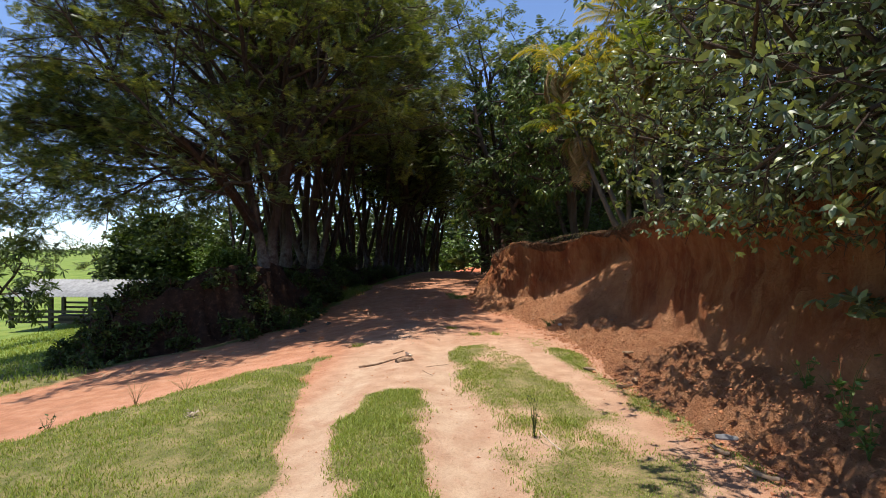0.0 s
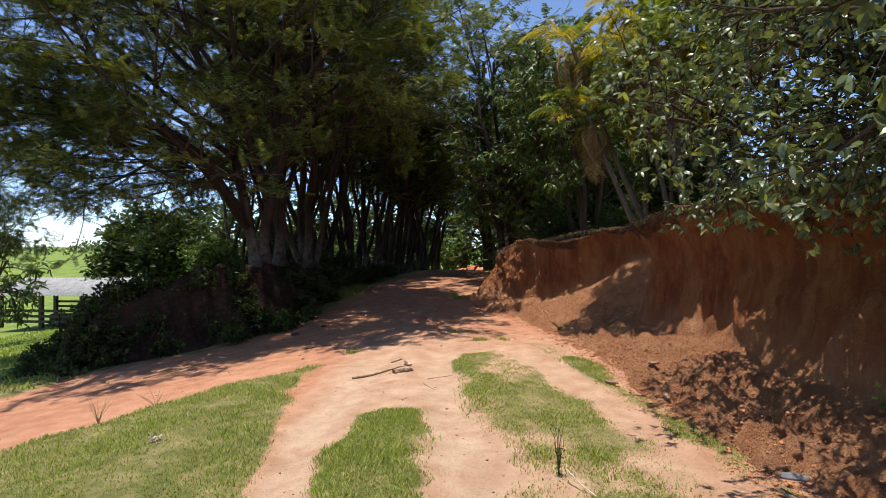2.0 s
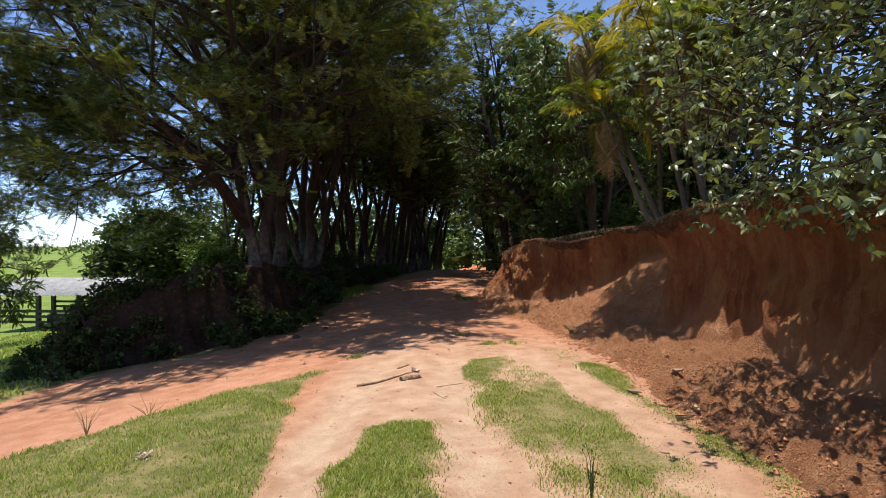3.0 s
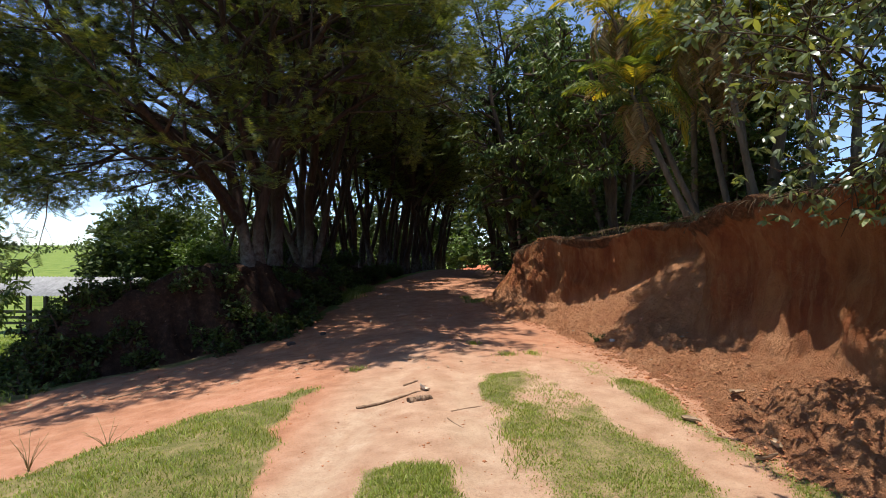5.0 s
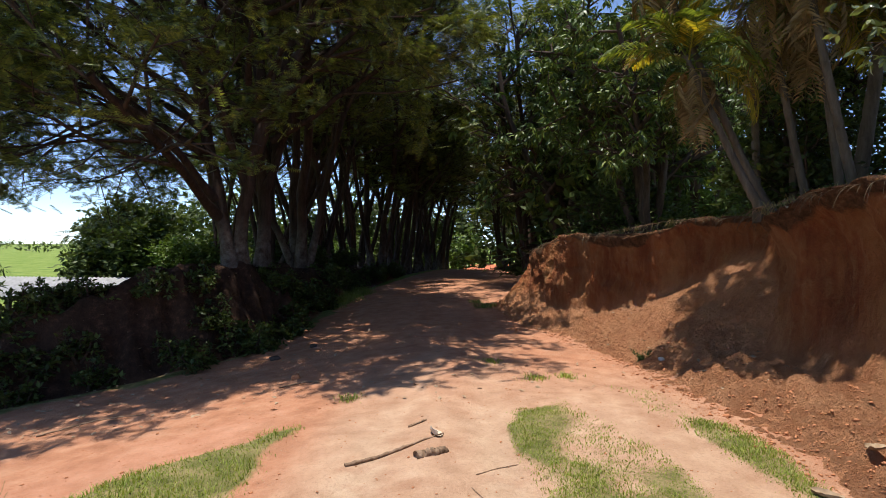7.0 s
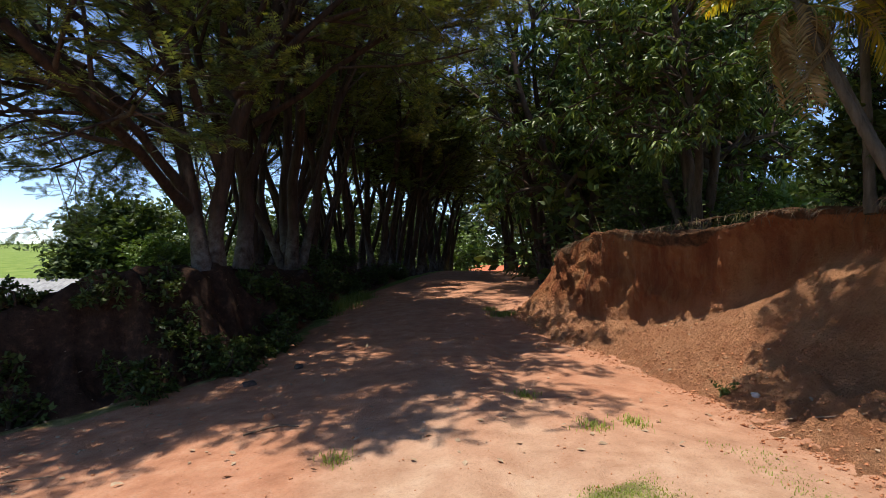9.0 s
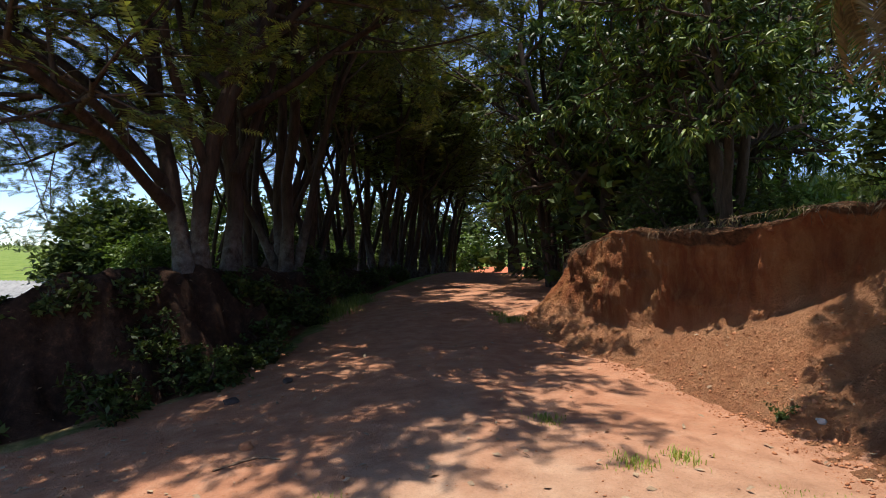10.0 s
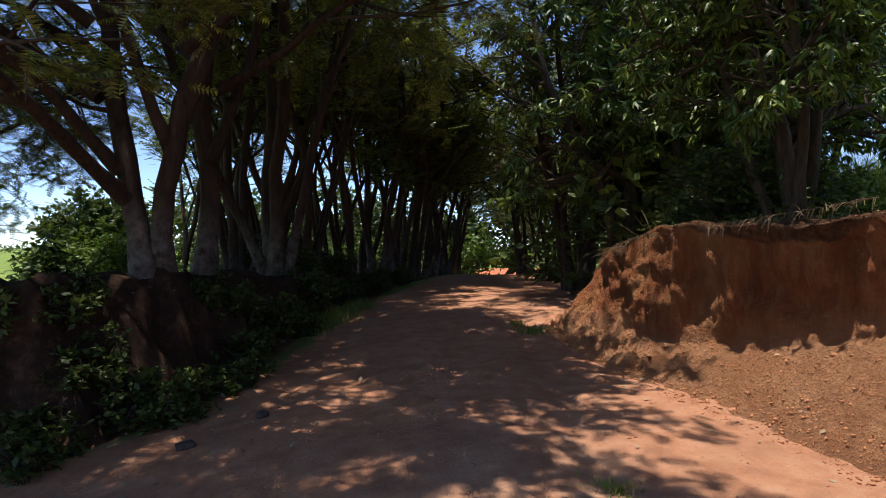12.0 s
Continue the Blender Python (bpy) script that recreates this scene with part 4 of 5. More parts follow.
    put(round_tree, -22.2, 42.6, z=spot(-22.2, 42.6) + 0.25)
    pale = shrub("pale_bush", 64, 1.9, 1.6, M_LIGHT, 5000, 0.2, "pale green bush behind the mound", group="pale bushes behind the mound")
    put(pale, -11.8, 31.0)
    for i, (x, y) in enumerate(((-10.5, 37.0), (-8.5, 47.0), (9.6, 26.6))):
        copy_thing(pale, pose(x, y, spot(x, y) - 0.1, 0, 0, 60.0 * i))


def barn():
    x, y = -24.6, 38.5
    z = spot(x, y)
    b = thing("cattle_shed", x, y, z, "open cattle shed with a grey corrugated sheet roof and rail fence", "shed", rz=-4)
    w = 4.5
    for name, y0, z0, y1, z1 in (("roof_sheet", -2.6, 2.15, 0.0, 3.15), ("roof_sheet", 0.0, 3.16, 2.6, 2.2)):
        u = np.linspace(-w, w, 261)
        wave = 0.03 * np.cos(u / 0.177 * 2 * math.pi / 1.5)
        V = np.concatenate([np.stack([u, y0 + 0 * u, z0 + wave], 1), np.stack([u, y1 + 0 * u, z1 + wave], 1)])
        V = np.concatenate([V, V - [0, 0, 0.015]])
        n = len(u)
        i = np.arange(n - 1)
        F = np.concatenate([np.stack([i, i + 1, n + i + 1, n + i], 1), np.stack([2 * n + i, 3 * n + i, 3 * n + i + 1, 2 * n + i + 1], 1), np.stack([i, 2 * n + i, 2 * n + i + 1, i + 1], 1)])
        mesh_object(name, np_mesh(name, V, F, True), M_ROOFSHEET, b)

    def box(name, sx, sy, sz, cx, cy, cz, mat=M_WOOD):
        bm = bmesh.new()
        bmesh.ops.create_cube(bm, size=1)
        bmesh.ops.scale(bm, vec=(sx, sy, sz), verts=bm.verts)
        bmesh.ops.bevel(bm, geom=bm.edges[:], offset=min(sx, sy, sz) * 0.12, segments=1, affect="EDGES")
        bmesh.ops.translate(bm, vec=(cx, cy, cz), verts=bm.verts)
        return part(name, bm, mat, b)

    for px in (-4.2, -1.4, 1.4, 4.2):
        for py, h in ((-2.3, 2.2), (2.3, 2.25)):
            box("post", 0.26, 0.24, h, px, py, h / 2)
    for h in (0.45, 0.8, 1.15):
        box("rail", 8.8, 0.06, 0.17, 0, -2.5, h)
        # back rail, added to stand in for the shade under the roof
        box("rail", 8.8, 0.06, 0.15, 0, 2.5, h + 0.1)
    box("trough", 4.0, 0.8, 0.5, -1.5, 1.2, 0.25)


def far_house():
    x, y = 6.0, 73.0
    z = spot(x, y) - 1.75
    h = thing("far_house", x, y, z, "distant low house with a red tiled roof", "house")
    bm = bmesh.new()
    bmesh.ops.create_cube(bm, size=1)
    bmesh.ops.scale(bm, vec=(9, 6, 2.4), verts=bm.verts)
    bmesh.ops.translate(bm, vec=(0, 0, 1.2), verts=bm.verts)
    part("wall", bm, M_PLASTER, h)
    u = np.linspace(-5.2, 5.2, 80)
    wave = 0.05 * np.cos(u * 18)
    V = np.concatenate([np.stack([u, -3.8 + 0 * u, 2.0 + wave], 1), np.stack([u * 0.8, 0 * u, 3.6 + wave], 1), np.stack([u, 3.8 + 0 * u, 2.0 + wave], 1)])
    i = np.arange(79)
    F = np.concatenate([np.stack([i, i + 1, 80 + i + 1, 80 + i], 1), np.stack([80 + i, 80 + i + 1, 160 + i + 1, 160 + i], 1)])
    mesh_object("roof", np_mesh("roof", V, F), M_ROOFTILE, h)


def blades(name, x, y, length, width, lean, material, label, seed, z=None):
    """A sheet of grass blades, each two bent quads wide at the foot and pointed."""
    rng = np.random.default_rng(seed)
    n = len(x)
    a = rng.uniform(0, 2 * math.pi, n)
    side = np.stack([np.cos(a), np.sin(a), 0 * a], 1)
    b = rng.uniform(0, 2 * math.pi, n)
    fall = np.stack([np.cos(b), np.sin(b), 0 * b], 1) * (lean * rng.uniform(0.2, 1.0, n) * length)[:, None]
    p = np.stack([x, y, land(x, y) + small_relief(x, y) - 0.006 if z is None else z], 1)
    up = np.array([0, 0, 1.0])
    mid = p + fall * 0.3 + up * (length * 0.6)[:, None]
    tip = p + fall + up * (length * 0.92)[:, None]
    w = side * width[:, None]
    V = np.stack([p - w, p + w, mid + w * 0.7, mid - w * 0.7, tip], 1).reshape(-1, 3)
    k = np.arange(n)[:, None] * 5
    me = np_mesh(name, V, [k + np.array([[0, 1, 2, 3]]), k + np.array([[3, 2, 4]])])
    ob = mesh_object(name, me, material)
    return tagged(ob, label, "grass", kind="stuff")


def turf():
    rng = np.random.default_rng(71)

    def sow(count, x0, x1, y0, y1):
        x, y = rng.uniform(x0, x1, count), rng.uniform(y0, y1, count)
        thin = sstep(0.2, 0.5, x)
        clump = sstep(-0.4 + 0.2 * thin, 0.3 + 0.1 * thin, fbm(x * 2.3, y * 2.3, 0, 3, 41))
        keep = rng.uniform(0, 1, count) < turf_amount(x, y) ** 1.3 * (0.75 - 0.3 * thin + (0.25 + 0.3 * thin) * clump)
        return x[keep], y[keep]

    for name, count, box, label in (("grass_left", 115000, (-9, -1.3, 3.0, 11.6), "short green grass beside the side track"),
                                    ("grass_middle", 42000, (-1.5, 0.1, 3.4, 8.2), "strip of short bright grass between the wheel ruts"),
                                    ("grass_right", 125000, (0.1, 3.1, 3.2, 12.8), "thin short grass with bald patches below the bank")):
        x, y = sow(count, *box)
        n = len(x)
        blades(name, x, y, rng.uniform(0.02, 0.062, n) * (1 - 0.35 * sstep(0.2, 0.5, x)) * (1 + 0.6 * fbm(x * 1.6, y * 1.6, 0, 3, 6)), rng.uniform(0.003, 0.0065, n), 1.1, M_GRASS, label, 72)
    x, y = sow(26000, -26, -8.2, 9, 36)
    n = len(x)
    blades("pasture_grass", x, y, rng.uniform(0.08, 0.16, n), rng.uniform(0.014, 0.026, n), 0.8, M_GRASS, "short green pasture grass", 73)
    x, y = rng.normal(14.0, 1.8, 5000), rng.normal(28.5, 1.6, 5000)
    blades("tall_grass", x, y, rng.uniform(1.5, 2.9, 5000), rng.uniform(0.012, 0.026, 5000), 0.7, M_TALL, "clump of tall green grass on top of the bank", 74)


def far_woods():
    """Hedges and woods along the horizon, too far to tell one tree from the next."""
    rng = np.random.default_rng(95)
    P, S = [], []
    for k in range(95):
        a = radians(rng.uniform(92, 178)) if k < 70 else radians(rng.uniform(10, 92))
        d = rng.uniform(170, 420)
        cx, cy, h = d * math.cos(a), d * math.sin(a), rng.uniform(4, 8)
        w = rng.uniform(8, 26)
        m = 260
        q = rng.normal(0, 1, (m, 3)) * np.array([w * 0.4, 3.0, h * 0.17]) + np.array([cx, cy, -1.2 + h * 0.5])
        q[:, 2] = np.maximum(q[:, 2], -1.0)
        P.append(q)
        S.append(np.full(m, 1.3))
    P, S = np.concatenate(P), np.concatenate(S)
    n = len(P)
    me = scatter("far_woods", P, rng.normal(0, 1, (n, 3)), rng.normal(0, 0.6, (n, 3)) + np.array([0, 0, 0.6]), S * rng.uniform(0.6, 1.4, n), *LEAF_SMALL)
    tagged(mesh_object("far_woods", me, M_SHRUB), "distant dark green woods along the horizon", "woods", kind="stuff")


def barn_sapling():
    cfg = dict(SPREADING, seg=0.3, wobble=0.12, kids=(8, 4), levels=2, start=(0.5, 0.3), angle=(65, 50), ratio=(0.55, 0.5), rise=(0.0, 0.0, -0.06), flat=0.8)
    t = tree("pasture_sapling", np.random.default_rng(67), [((0, 0, 0), (0.1, 0, 1), 3.7, 0.07)], cfg, M_SHRUB, M_BARK,
             dict(count=1500, spread=0.12, size=0.3, template=LEAF_LONG, droop=0.6, level_out=0.7, cluster=6), "small tree with long drooping leaves beside the cattle shed")
    t.matrix_world = pose(-22.8, 26.6, spot(-22.8, 26.6) - 0.08) @ Matrix.Scale(1.35, 4)


far_woods()
barn_sapling()
big_tree()
row_trees()
mango_trees()
broad_tree()
palms()
shrubs()
barn()
far_house()
turf()


# ---- small things on the ground ----
from mathutils.bvhtree import BVHTree  # noqa: E402


def surface_tree():
    V, F, base = [], [], 0
    for ob in (GROUND, BANK):
        me = ob.data
        co = np.empty(len(me.vertices) * 3, dtype=np.float32)
        me.vertices.foreach_get("co", co)
        loops = np.empty(len(me.loops), dtype=np.int32)
        me.loops.foreach_get("vertex_index", loops)
        co, quads = co.reshape(-1, 3), loops.reshape(-1, 4)
        c = co[quads[:, 0]]
        keep = (np.abs(c[:, 0]) < 16) & (c[:, 1] > -2) & (c[:, 1] < 40)
        V += co.tolist()
        F += (quads[keep] + base).tolist()
        base += len(co)
    return BVHTree.FromPolygons(V, F)


SURFACE = surface_tree()


def drop(x, y):
    """The height of the ground or bank at a place."""
    hit = SURFACE.ray_cast(Vector((float(x), float(y), 20.0)), Vector((0, 0, -1)))
    return hit[0].z if hit[0] else 0.0


OCT_V = np.array([(1, 0, 0), (-1, 0, 0), (0, 1, 0), (0, -1, 0), (0, 0, 1), (0, 0, -1)], float)
OCT_F = np.array([(0, 2, 4), (2, 1, 4), (1, 3, 4), (3, 0, 4), (2, 0, 5), (1, 2, 5), (3, 1, 5), (0, 3, 5)])


def lumps(name, places, sizes, material, label, category, seed):
    """Many small angular lumps in one mesh."""
    rng = np.random.default_rng(seed)
    n = len(places)
    shape = OCT_V[None] * rng.uniform(0.6, 1.3, (n, 6, 1)) * rng.uniform(0.6, 1.2, (n, 1, 3)) + rng.normal(0, 0.25, (n, 6, 3))
    shape[:, :, 2] *= 0.7
    a = rng.uniform(0, 6.28, n)
    c, s = np.cos(a)[:, None], np.sin(a)[:, None]
    x, y = shape[:, :, 0] * c - shape[:, :, 1] * s, shape[:, :, 0] * s + shape[:, :, 1] * c
    V = np.stack([x, y, shape[:, :, 2] + 0.25], -1) * sizes[:, None, None] + places[:, None]
    F = (OCT_F[None] + (np.arange(n) * 6)[:, None, None]).reshape(-1, 3)
    return tagged(mesh_object(name, np_mesh(name, V.reshape(-1, 3), F), material), label, category, kind="stuff")


def clods():
    rng = np.random.default_rng(81)
    near = np.where((WALL[:, 1] > 2.5) & (WALL[:, 1] < 23) & (WALL[:, 0] < 5.5))[0]
    k = rng.choice(near, 12000)
    f = rng.uniform(0.02, 1.12, len(k)) ** 0.8
    p = WALL[k, :2] + (TOE[k] - WALL[k, :2]) * f[:, None] + rng.normal(0, 0.08, (len(k), 2))
    places = np.array([(x, y, drop(x, y)) for x, y in p])
    big = rng.choice(len(places), 70, replace=False)
    lumps("large_clay_clods", places[big], rng.uniform(0.02, 0.06, 70) * rng.uniform(0.5, 1.0, 70), M_CLOD, "larger lumps of red clay fallen below the bank", "clods", 86)
    lumps("clay_clods", places, np.minimum(0.032, np.exp(rng.normal(-4.5, 0.5, len(k)))), M_CLOD, "loose red clay clods fallen below the bank", "clods", 82)
    x, y = rng.uniform(-5, 3, 3200), rng.uniform(3.5, 26, 3200)
    keep = rng.uniform(0, 1, 3200) > turf_amount(x, y)
    places = np.array([(a, b, drop(a, b)) for a, b in zip(x[keep], y[keep])])
    lumps("track_pebbles", places, np.minimum(0.03, np.exp(rng.normal(-4.7, 0.45, len(places)))), M_CLOD, "small pebbles and crumbs of earth on the track", "pebbles", 83)


def fallen_leaves():
    rng = np.random.default_rng(84)
    n = 3400
    x, y = rng.uniform(-9, 4.2, n), 12 + 22 * rng.uniform(0, 1, n) ** 1.3
    keep = rng.uniform(0, 1, n) < 0.25 + 0.75 * sstep(-2.5, -5.5, x) + 0.5 * sstep(2.2, 3.6, x)
    x, y = x[keep], y[keep]
    P = np.array([(a, b, drop(a, b) + 0.012) for a, b in zip(x, y)])
    m = len(P)
    ax = rng.normal(0, 1, (m, 3)) * np.array([1, 1, 0.25])
    nrm = np.array([0, 0, 1.0]) + rng.normal(0, 0.3, (m, 3))
    me = scatter("fallen_leaves", P, ax, nrm, rng.uniform(0.03, 0.11, m), *LEAF_SMALL)
    tagged(mesh_object("fallen_leaves", me, M_DEAD), "dry brown leaves scattered on the shaded track", "fallen leaves", kind="stuff")


def twig(name, points, r0, r1, material, label, category="twig"):
    pts = spline(points, 26)
    rng = np.random.default_rng(len(label))
    pts = pts + rng.normal(0, 0.12 * r0, pts.shape)
    base = pts[0].copy()
    ob = mesh_object(name, tubes_mesh(name, [(pts - base, np.linspace(r0, r1, 26) * rng.uniform(0.7, 1.25, 26))], 8), material)
    ob.location = base
    return tagged(ob, label, category)


def sheath(x, y, length, width, curl, rz, label, material=None, tilt=0.0):
    """A dry curled leaf sheath lying on the ground."""
    u, v = np.meshgrid(np.linspace(0, 1, 12), np.linspace(-1, 1, 9), indexing="ij")
    w = width * np.sin(math.pi * (0.08 + 0.9 * u)) ** 0.6
    ang = v * curl
    X = length * (u - 0.5)
    Y = w * np.sin(ang) / max(curl, 0.2)
    Z = w * (1 - np.cos(ang)) / max(curl, 0.2) + 0.10 * length * (u - 0.5) ** 2 * 4 + 0.01 * fbm(u * 5, v * 3, x, 2, 3)
    V = np.stack([X, Y, Z], -1)
    V2 = V - np.array([0, 0, 0.006])
    i, j = np.meshgrid(np.arange(11), np.arange(8), indexing="ij")
    q = np.stack([i * 9 + j, (i + 1) * 9 + j, (i + 1) * 9 + j + 1, i * 9 + j + 1], -1).reshape(-1, 4)
    me = np_mesh("dry_sheath", np.concatenate([V.reshape(-1, 3), V2.reshape(-1, 3)]), np.concatenate([q, q[:, ::-1] + 108]), True)
    ob = mesh_object("dry_leaf_sheath", me, material or M_DEAD)
    ob.matrix_world = pose(x, y, drop(x, y) + 0.012, tilt, 0, rz)
    return tagged(ob, label, "dry leaf")


def rock(x, y, sx, sy, sz, rz, label, material=None, seed=0):
    bm = bmesh.new()
    bmesh.ops.create_icosphere(bm, subdivisions=3, radius=1.0)
    for v in bm.verts:
        n = noise.noise(v.co * 1.3 + Vector((seed, 0, 0))) * 0.3 + noise.noise(v.co * 4 + Vector((seed, 3, 0))) * 0.08
        v.co = Vector((v.co.x * sx, v.co.y * sy, v.co.z * sz)) * (1 + n)
    for f in bm.faces:
        f.smooth = True
    me = bpy.data.meshes.new("stone")
    bm.to_mesh(me)
    bm.free()
    ob = mesh_object("stone", me, material or M_STONE)
    ob.matrix_world = pose(x, y, drop(x, y) + sz * 0.45, 0, 0, rz)
    return tagged(ob, label, "stone")


def weed(x, y, height, stems, leaf_size, leaves, material, label, seed, spread=0.25, z=None, template=LEAF_SMALL, hang=0.0):
    rng = np.random.default_rng(seed)
    base = thing("weed", x, y, drop(x, y) - 0.02 if z is None else z, label, "weed")
    twigs = []
    for k in range(stems):
        a = 2.4 * k + rng.uniform(-0.4, 0.4)
        t = np.linspace(0, 1, 7)
        out = spread * height * rng.uniform(0.4, 1.2)
        h = height * rng.uniform(0.6, 1.0)
        pts = np.stack([out * math.cos(a) * t ** 1.5, out * math.sin(a) * t ** 1.5, h * (t - hang * 1.8 * t * t)], 1) + rng.normal(0, 0.008, (7, 3)) * t[:, None]
        twigs.append(pts)
        mesh_object("stem", tubes_mesh("stem", [(pts, np.linspace(0.006, 0.002, 7))], 5), material, base)
    if leaves:
        mesh_object("foliage", crown_leaves(rng, twigs, leaves, 0.015, leaf_size, template, droop=0.2, level_out=0.5, cluster=2), material, base)
    return base


def tuft(x, y, height, count, spread, material, label, seed):
    """A clump of grass blades, one thing."""
    rng = np.random.default_rng(seed)
    base = thing("grass_tuft", x, y, drop(x, y) - 0.01, label, "grass tuft")
    n = count
    a = rng.uniform(0, 6.28, n)
    p = np.stack([rng.normal(0, spread * 0.3, n), rng.normal(0, spread * 0.3, n), 0 * a], 1)
    out = np.stack([np.cos(a), np.sin(a), 0 * a], 1)
    side = np.stack([-np.sin(a), np.cos(a), 0 * a], 1) * 0.005
    h = height * rng.uniform(0.5, 1.0, n)
    bend = rng.uniform(0.2, 0.9, n) * h
    mid = p + out * (bend * 0.35)[:, None] + np.array([0, 0, 1.0]) * (h * 0.65)[:, None]
    tip = p + out * bend[:, None] + np.array([0, 0, 1.0]) * (h * 0.85)[:, None]
    V = np.stack([p - side, p + side, mid + side * 0.8, mid - side * 0.8, tip], 1).reshape(-1, 3)
    k = np.arange(n)[:, None] * 5
    tagged(mesh_object("grass", np_mesh("grass", V, [k + np.array([[0, 1, 2, 3]]), k + np.array([[3, 2, 4]])]), material, base), kind="stuff")
    return base


def hanging_roots():
    """Fine roots and dry stalks hanging over the bank's lip."""
    rng = np.random.default_rng(91)
    near = np.where((WALL[:, 1] > 3) & (WALL[:, 1] < 23) & (WALL[:, 0] < 5.6))[0]
    tubes = []
    for k in rng.choice(near, 420):
        o = NORMAL[k]
        p = np.array([*(LIP[k] - o * 0.05), WALL[k, 3] + 0.03])
        length = rng.uniform(0.06, 0.28)
        t = np.linspace(0, 1, 6)
        drift = rng.normal(0, 0.12, 2)
        pts = np.stack([p[0] + (0.20 * o[0] + drift[0]) * np.sqrt(t), p[1] + (0.20 * o[1] + drift[1]) * np.sqrt(t), p[2] + 0.04 - length * t ** 1.6], 1)
        tubes.append((pts, np.linspace(0.006, 0.002, 6) * rng.uniform(0.6, 1.5)))
    tagged(mesh_object("hanging_roots", tubes_mesh("hanging_roots", tubes, 4), M_DEADSTALK), "thin dry roots hanging from the bank's lip", "roots", kind="stuff")
    n = 9000
    k = rng.choice(near, n)
    back = rng.uniform(0.0, 1.0, n) ** 1.5 * 1.6
    p = LIP[k] - NORMAL[k] * back[:, None]
    z = WALL[k, 3] + 0.02 - 0.03 * back
    keep = rng.uniform(0, 1, n) < 0.15 + 0.85 * sstep(0.0, 0.5, fbm(p[:, 0] * 0.8, p[:, 1] * 0.8, 0, 3, 33))
    p, z = p[keep], z[keep]
    m = len(p)
    blades("bank_top_grass", p[:, 0], p[:, 1], rng.uniform(0.05, 0.18, m), rng.uniform(0.003, 0.006, m), 1.3, M_DRYGRASS, "sparse dry grass along the top of the bank", 92, z)


clods()
fallen_leaves()
hanging_roots()


def lying(name, plan, r0, r1, label, category, material=None, lift=0.6):
    """A stick that lies along a plan line on the ground."""
    twig(name, [(x, y, drop(x, y) + r0 * lift) for x, y in plan], r0, r1, material or M_STICK, label, category)


lying("fallen_branch", [(-1.54, 9.98), (-1.2, 10.2), (-0.92, 10.36), (-0.6, 10.62)], 0.024, 0.009, "rough broken branch lying across the sandy track", "branch")
lying("bark_piece", [(-0.86, 9.98), (-0.72, 10.02), (-0.56, 10.1)], 0.05, 0.04, "short piece of brown bark on the sandy track", "bark", None, 0.2)
lying("short_stick", [(-1.0, 10.95), (-0.9, 11.0), (-0.8, 11.07)], 0.016, 0.011, "short dark stick on the sandy track", "stick")
lying("dry_twig", [(-0.35, 9.35), (-0.28, 9.2), (-0.17, 9.02)], 0.008, 0.004, "thin bent twig on the wheel rut", "twig")
lying("dry_twig", [(-0.3, 9.6), (-0.1, 9.75), (0.1, 9.82)], 0.007, 0.003, "thin straight twig on the wheel rut", "twig")
lying("dry_twig", [(-0.95, 5.0), (-0.92, 5.2), (-0.88, 5.45)], 0.012, 0.006, "forked brown twig beside the grass strip", "twig")
lying("dry_twig", [(-1.02, 4.95), (-0.96, 5.05), (-0.9, 5.2)], 0.008, 0.004, "forked brown twig beside the grass strip", "twig")
lying("dry_branch", [(3.1, 12.9), (3.5, 12.7), (3.95, 12.75)], 0.014, 0.006, "thin dry branch on the loose clay", "branch")
lying("dry_branch", [(-3.2, 13.3), (-2.9, 13.6), (-2.6, 13.5)], 0.02, 0.009, "short dry branch beside the side track", "branch")
lying("dry_branch", [(-6.2, 12.2), (-5.6, 12.6), (-5.0, 12.7)], 0.018, 0.008, "dry branch below the mound", "branch")
sheath(-0.70, 10.62, 0.24, 0.09, 1.3, 110, "pale curled dry leaf standing on the sandy track", M_PALELEAF, 35)
sheath(2.68, 8.02, 0.3, 0.055, 2.4, 20, "brown curled palm sheath lying below the bank")
sheath(2.92, 8.28, 0.26, 0.06, 1.7, 80, "brown curled palm sheath lying below the bank")
sheath(2.45, 9.1, 0.22, 0.07, 1.2, -40, "small dry brown leaf below the bank")
sheath(2.78, 4.75, 0.34, 0.05, 2.5, 115, "long pale dry palm sheath lying in the grass", M_DEAD)
sheath(2.72, 5.35, 0.3, 0.055, 2.6, 100, "ragged brown palm sheath lying in the grass")
sheath(3.3, 9.7, 0.2, 0.07, 1.0, 10, "small dry brown leaf below the bank")
rock(3.02, 5.8, 0.12, 0.045, 0.035, -25, "flat blue-grey stone at the edge of the grass", M_SLATE, 1)
rock(2.95, 13.75, 0.06, 0.045, 0.04, 10, "pale grey stone on the loose clay", M_STONE, 2)
rock(-4.15, 16.1, 0.12, 0.09, 0.06, 30, "dark stone at the foot of the mound", M_DARKSTONE, 3)
rock(-3.55, 16.9, 0.10, 0.08, 0.05, 80, "dark stone at the foot of the mound", M_DARKSTONE, 4)
rock(1.0, 17.7, 0.09, 0.08, 0.06, 0, "brown stone at the edge of the track", M_CLOD, 5)
rock(-0.25, 18.2, 0.06, 0.05, 0.04, 0, "brown stone on the track", M_CLOD, 6)
rock(-3.1, 13.9, 0.08, 0.06, 0.05, 0, "dark clod at the edge of the side track", M_CLOD, 7)
weed(0.99, 5.9, 0.5, 7, 0.035, 40, M_SHRUB, "thin upright dark green weed in the short grass", 101, 0.12)
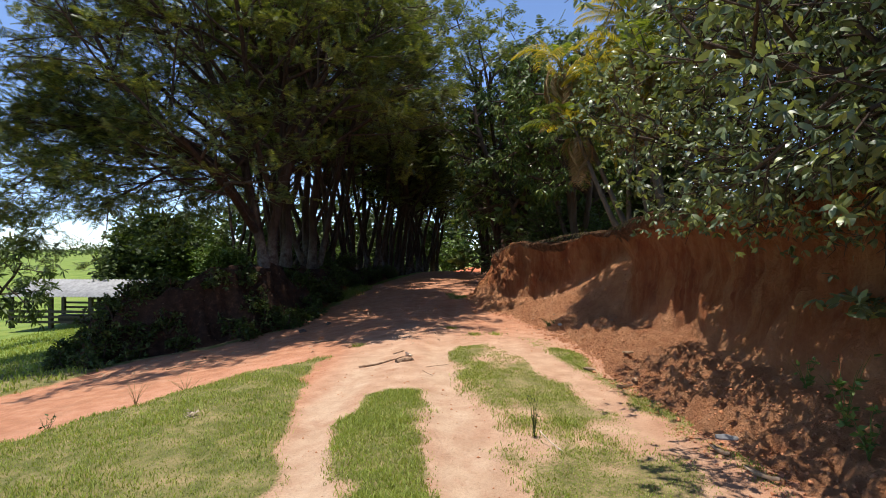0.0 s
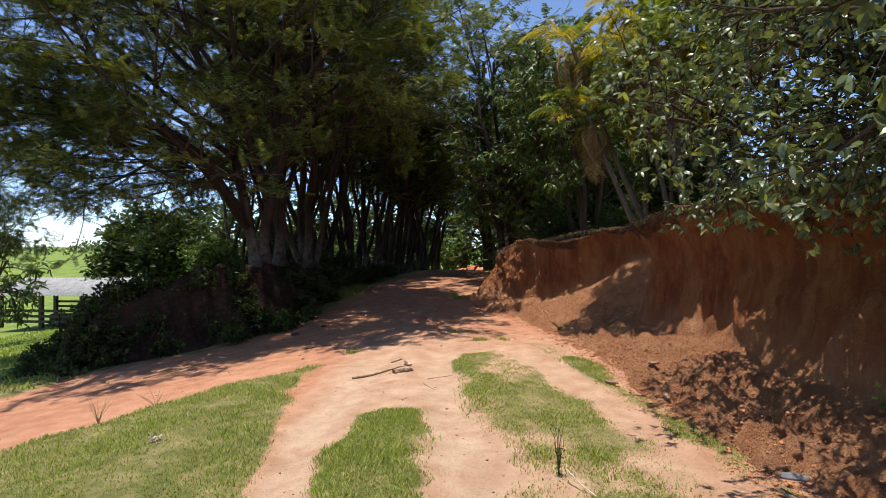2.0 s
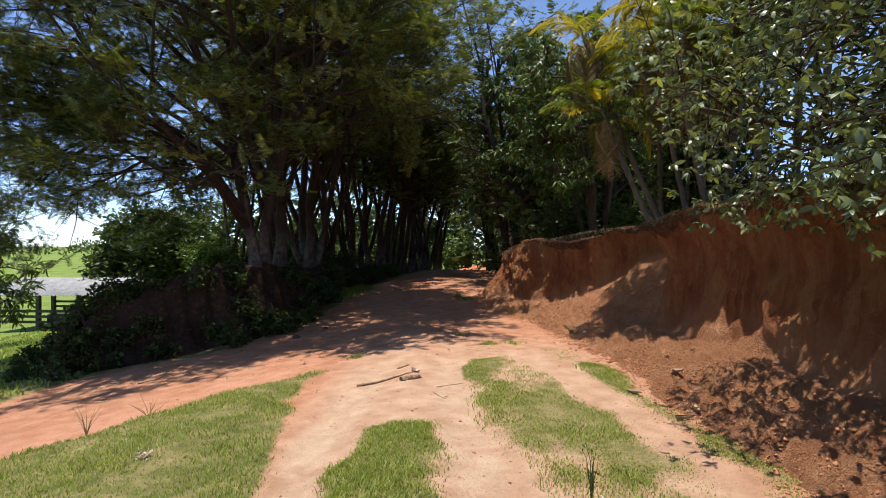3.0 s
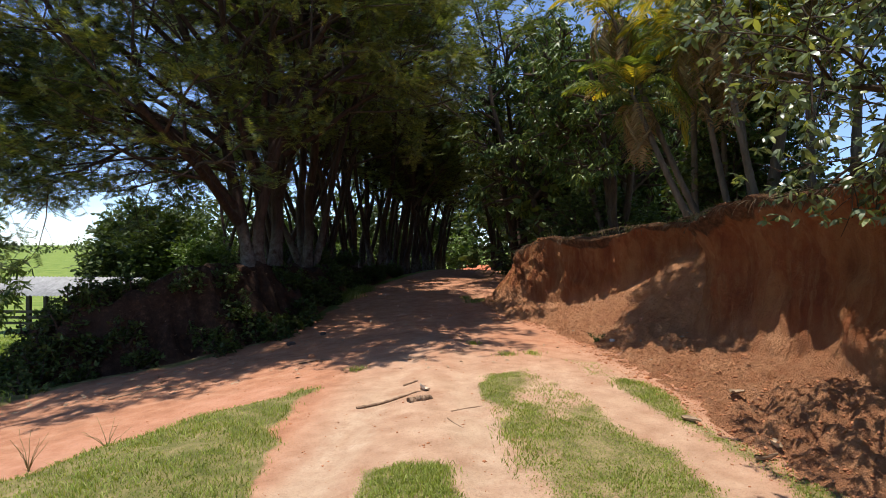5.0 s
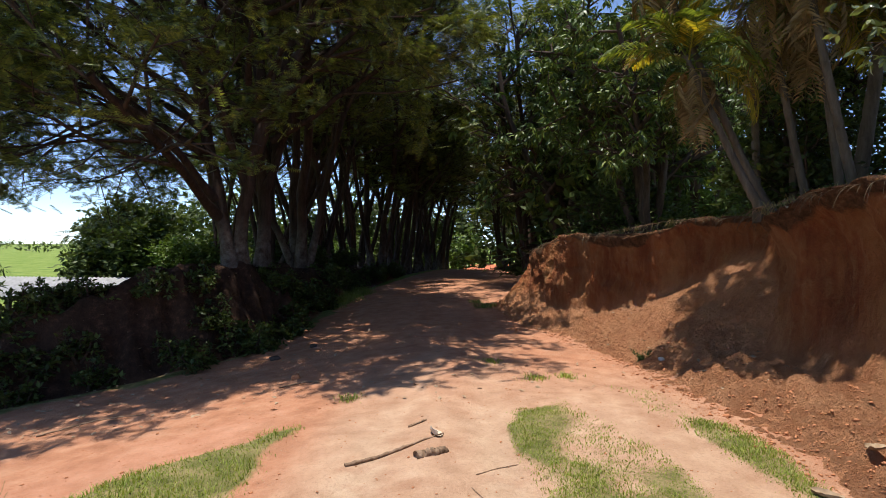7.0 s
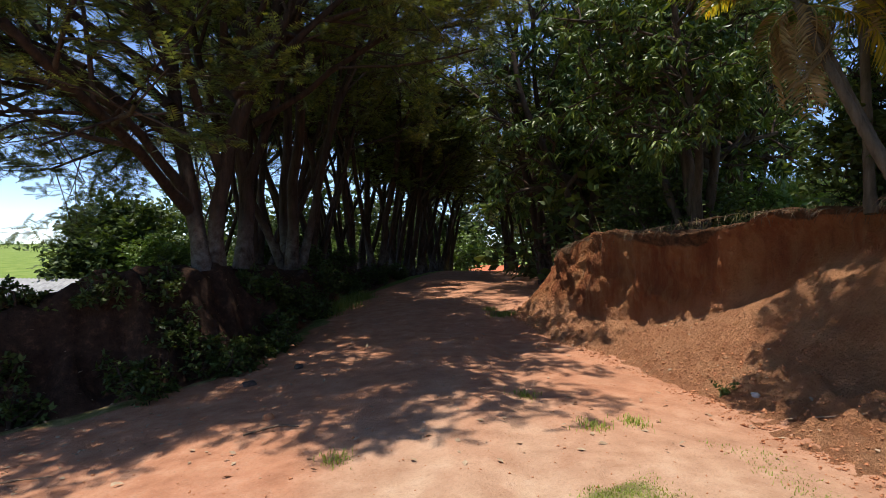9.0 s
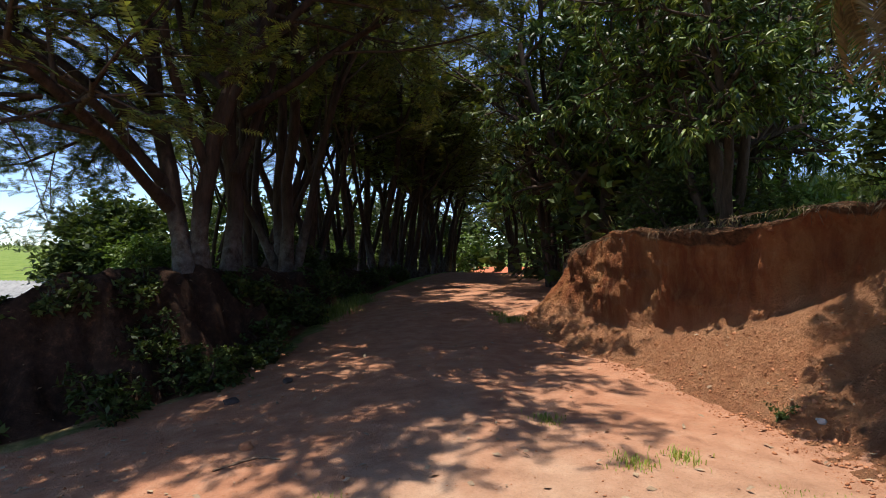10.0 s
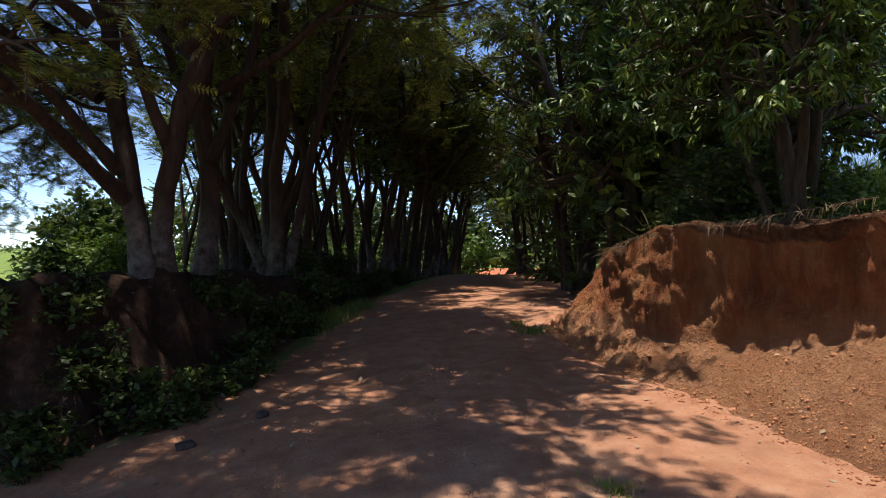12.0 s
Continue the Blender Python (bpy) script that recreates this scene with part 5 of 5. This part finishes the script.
twig("dry_twig", [(1.02, 5.75, drop(1.02, 5.75) + .12), (1.1, 5.62, drop(1.1, 5.62) + .06), (1.2, 5.45, drop(1.2, 5.45) + .01)], 0.009, 0.006, M_PALELEAF, "pale dry stalk leaning on the weed", "twig")
weed(3.85, 5.2, 0.75, 6, 0.09, 60, M_LIGHT, "leggy green weed below the bank", 102, 0.3)
weed(3.6, 4.6, 0.6, 5, 0.08, 50, M_LIGHT, "leggy green weed below the bank", 103, 0.35)
weed(4.0, 6.0, 0.45, 5, 0.07, 40, M_LIGHT, "leggy green weed below the bank", 104, 0.35)
weed(2.72, 14.05, 0.22, 12, 0.06, 90, M_SHRUB, "small dark green clump on the loose clay", 105, 0.7)
weed(4.45, 5.7, 0.9, 9, 0.15, 110, M_BROAD, "leafy branch hanging on the bank's wall", 106, 0.75, 1.25, LEAF_BLADE, 0.45)
weed(-5.0, 8.85, 0.45, 9, 0.02, 0, M_DRYGRASS, "dry straw-coloured weed beside the side track", 107, 0.6)
weed(-4.4, 9.3, 0.4, 8, 0.02, 0, M_DRYGRASS, "dry straw-coloured weed beside the side track", 108, 0.7)
weed(-5.6, 7.7, 0.3, 7, 0.05, 40, M_SHRUB, "small dark green weed at the edge of the grass", 109, 0.4)
weed(-3.37, 7.3, 0.12, 8, 0.045, 50, M_PALELEAF, "pale dry weed in the short grass", 110, 0.9)
weed(3.6, 22.4, 1.4, 16, 0.02, 0, M_DRYGRASS, "fan of dry leafless stalks on the end of the bank", 111, 0.7, on_top(3.6, 22.4) - 0.1)
tuft(0.62, 21.4, 0.22, 260, 0.6, M_TALL, "green grass tuft at the edge of the track", 112)
tuft(0.35, 22.3, 0.18, 160, 0.4, M_TALL, "green grass tuft at the edge of the track", 113)
for gx, gy, gs in ((-4.1, 24.0, 1), (-4.2, 25.3, 2), (-4.0, 26.6, 3), (-4.3, 28.2, 4), (-4.4, 22.6, 5)):
    tuft(gx, gy, 0.38, 420, 1.0, M_TALL, "green grass tuft at the foot of the mound", 120 + gs)
for gx, gy, gs in ((0.2, 14.2, 1), (0.75, 12.9, 2), (1.25, 13.1, 3), (-1.9, 12.3, 4)):
    tuft(gx, gy, 0.1, 120, 0.35, M_GRASS, "small grass tuft on the bare track", 130 + gs)


def dark_shape_stand_in(x, y, seed):
    """Stand-in for a dark shape, probably a parked car: bent sticks with a few dead leaves."""
    rng = np.random.default_rng(seed)
    heap = thing("dark_shape_stand_in", x, y, spot(x, y) - 0.05, "stand-in of cut branches for an unclear dark shape beside the track", "brush heap")
    runs = []
    for k in range(70):
        a, reach = rng.uniform(0, 6.28), rng.uniform(0.5, 1.2)
        p = np.array([rng.normal(0, 0.55), rng.normal(0, 0.4), rng.uniform(0.05, 0.75)])
        t = np.linspace(-1, 1, 6)
        pts = np.stack([p[0] + reach * 0.7 * math.cos(a) * t, p[1] + reach * 0.7 * math.sin(a) * t, np.maximum(0.03, p[2] - 0.28 * t * t + 0.12 * t * rng.normal())], 1)
        runs.append(pts)
        if k % 7 == 0:
            mesh_object("branch", tubes_mesh("branch", [(pts, np.linspace(0.045, 0.02, 6))], 6), M_BARK, heap)
    mesh_object("tangle", tubes_mesh("tangle", [(q, np.linspace(0.018, 0.006, 6)) for q in runs], 5), M_BARK, heap)
    mesh_object("foliage", crown_leaves(rng, runs, 1500, 0.08, 0.14, LEAF_SMALL, droop=0.3, level_out=0.4, cluster=2), M_SHRUB, heap)


# made-up heap where the unclear dark shape stands by the far track
dark_shape_stand_in(4.0, 38.5, 140)
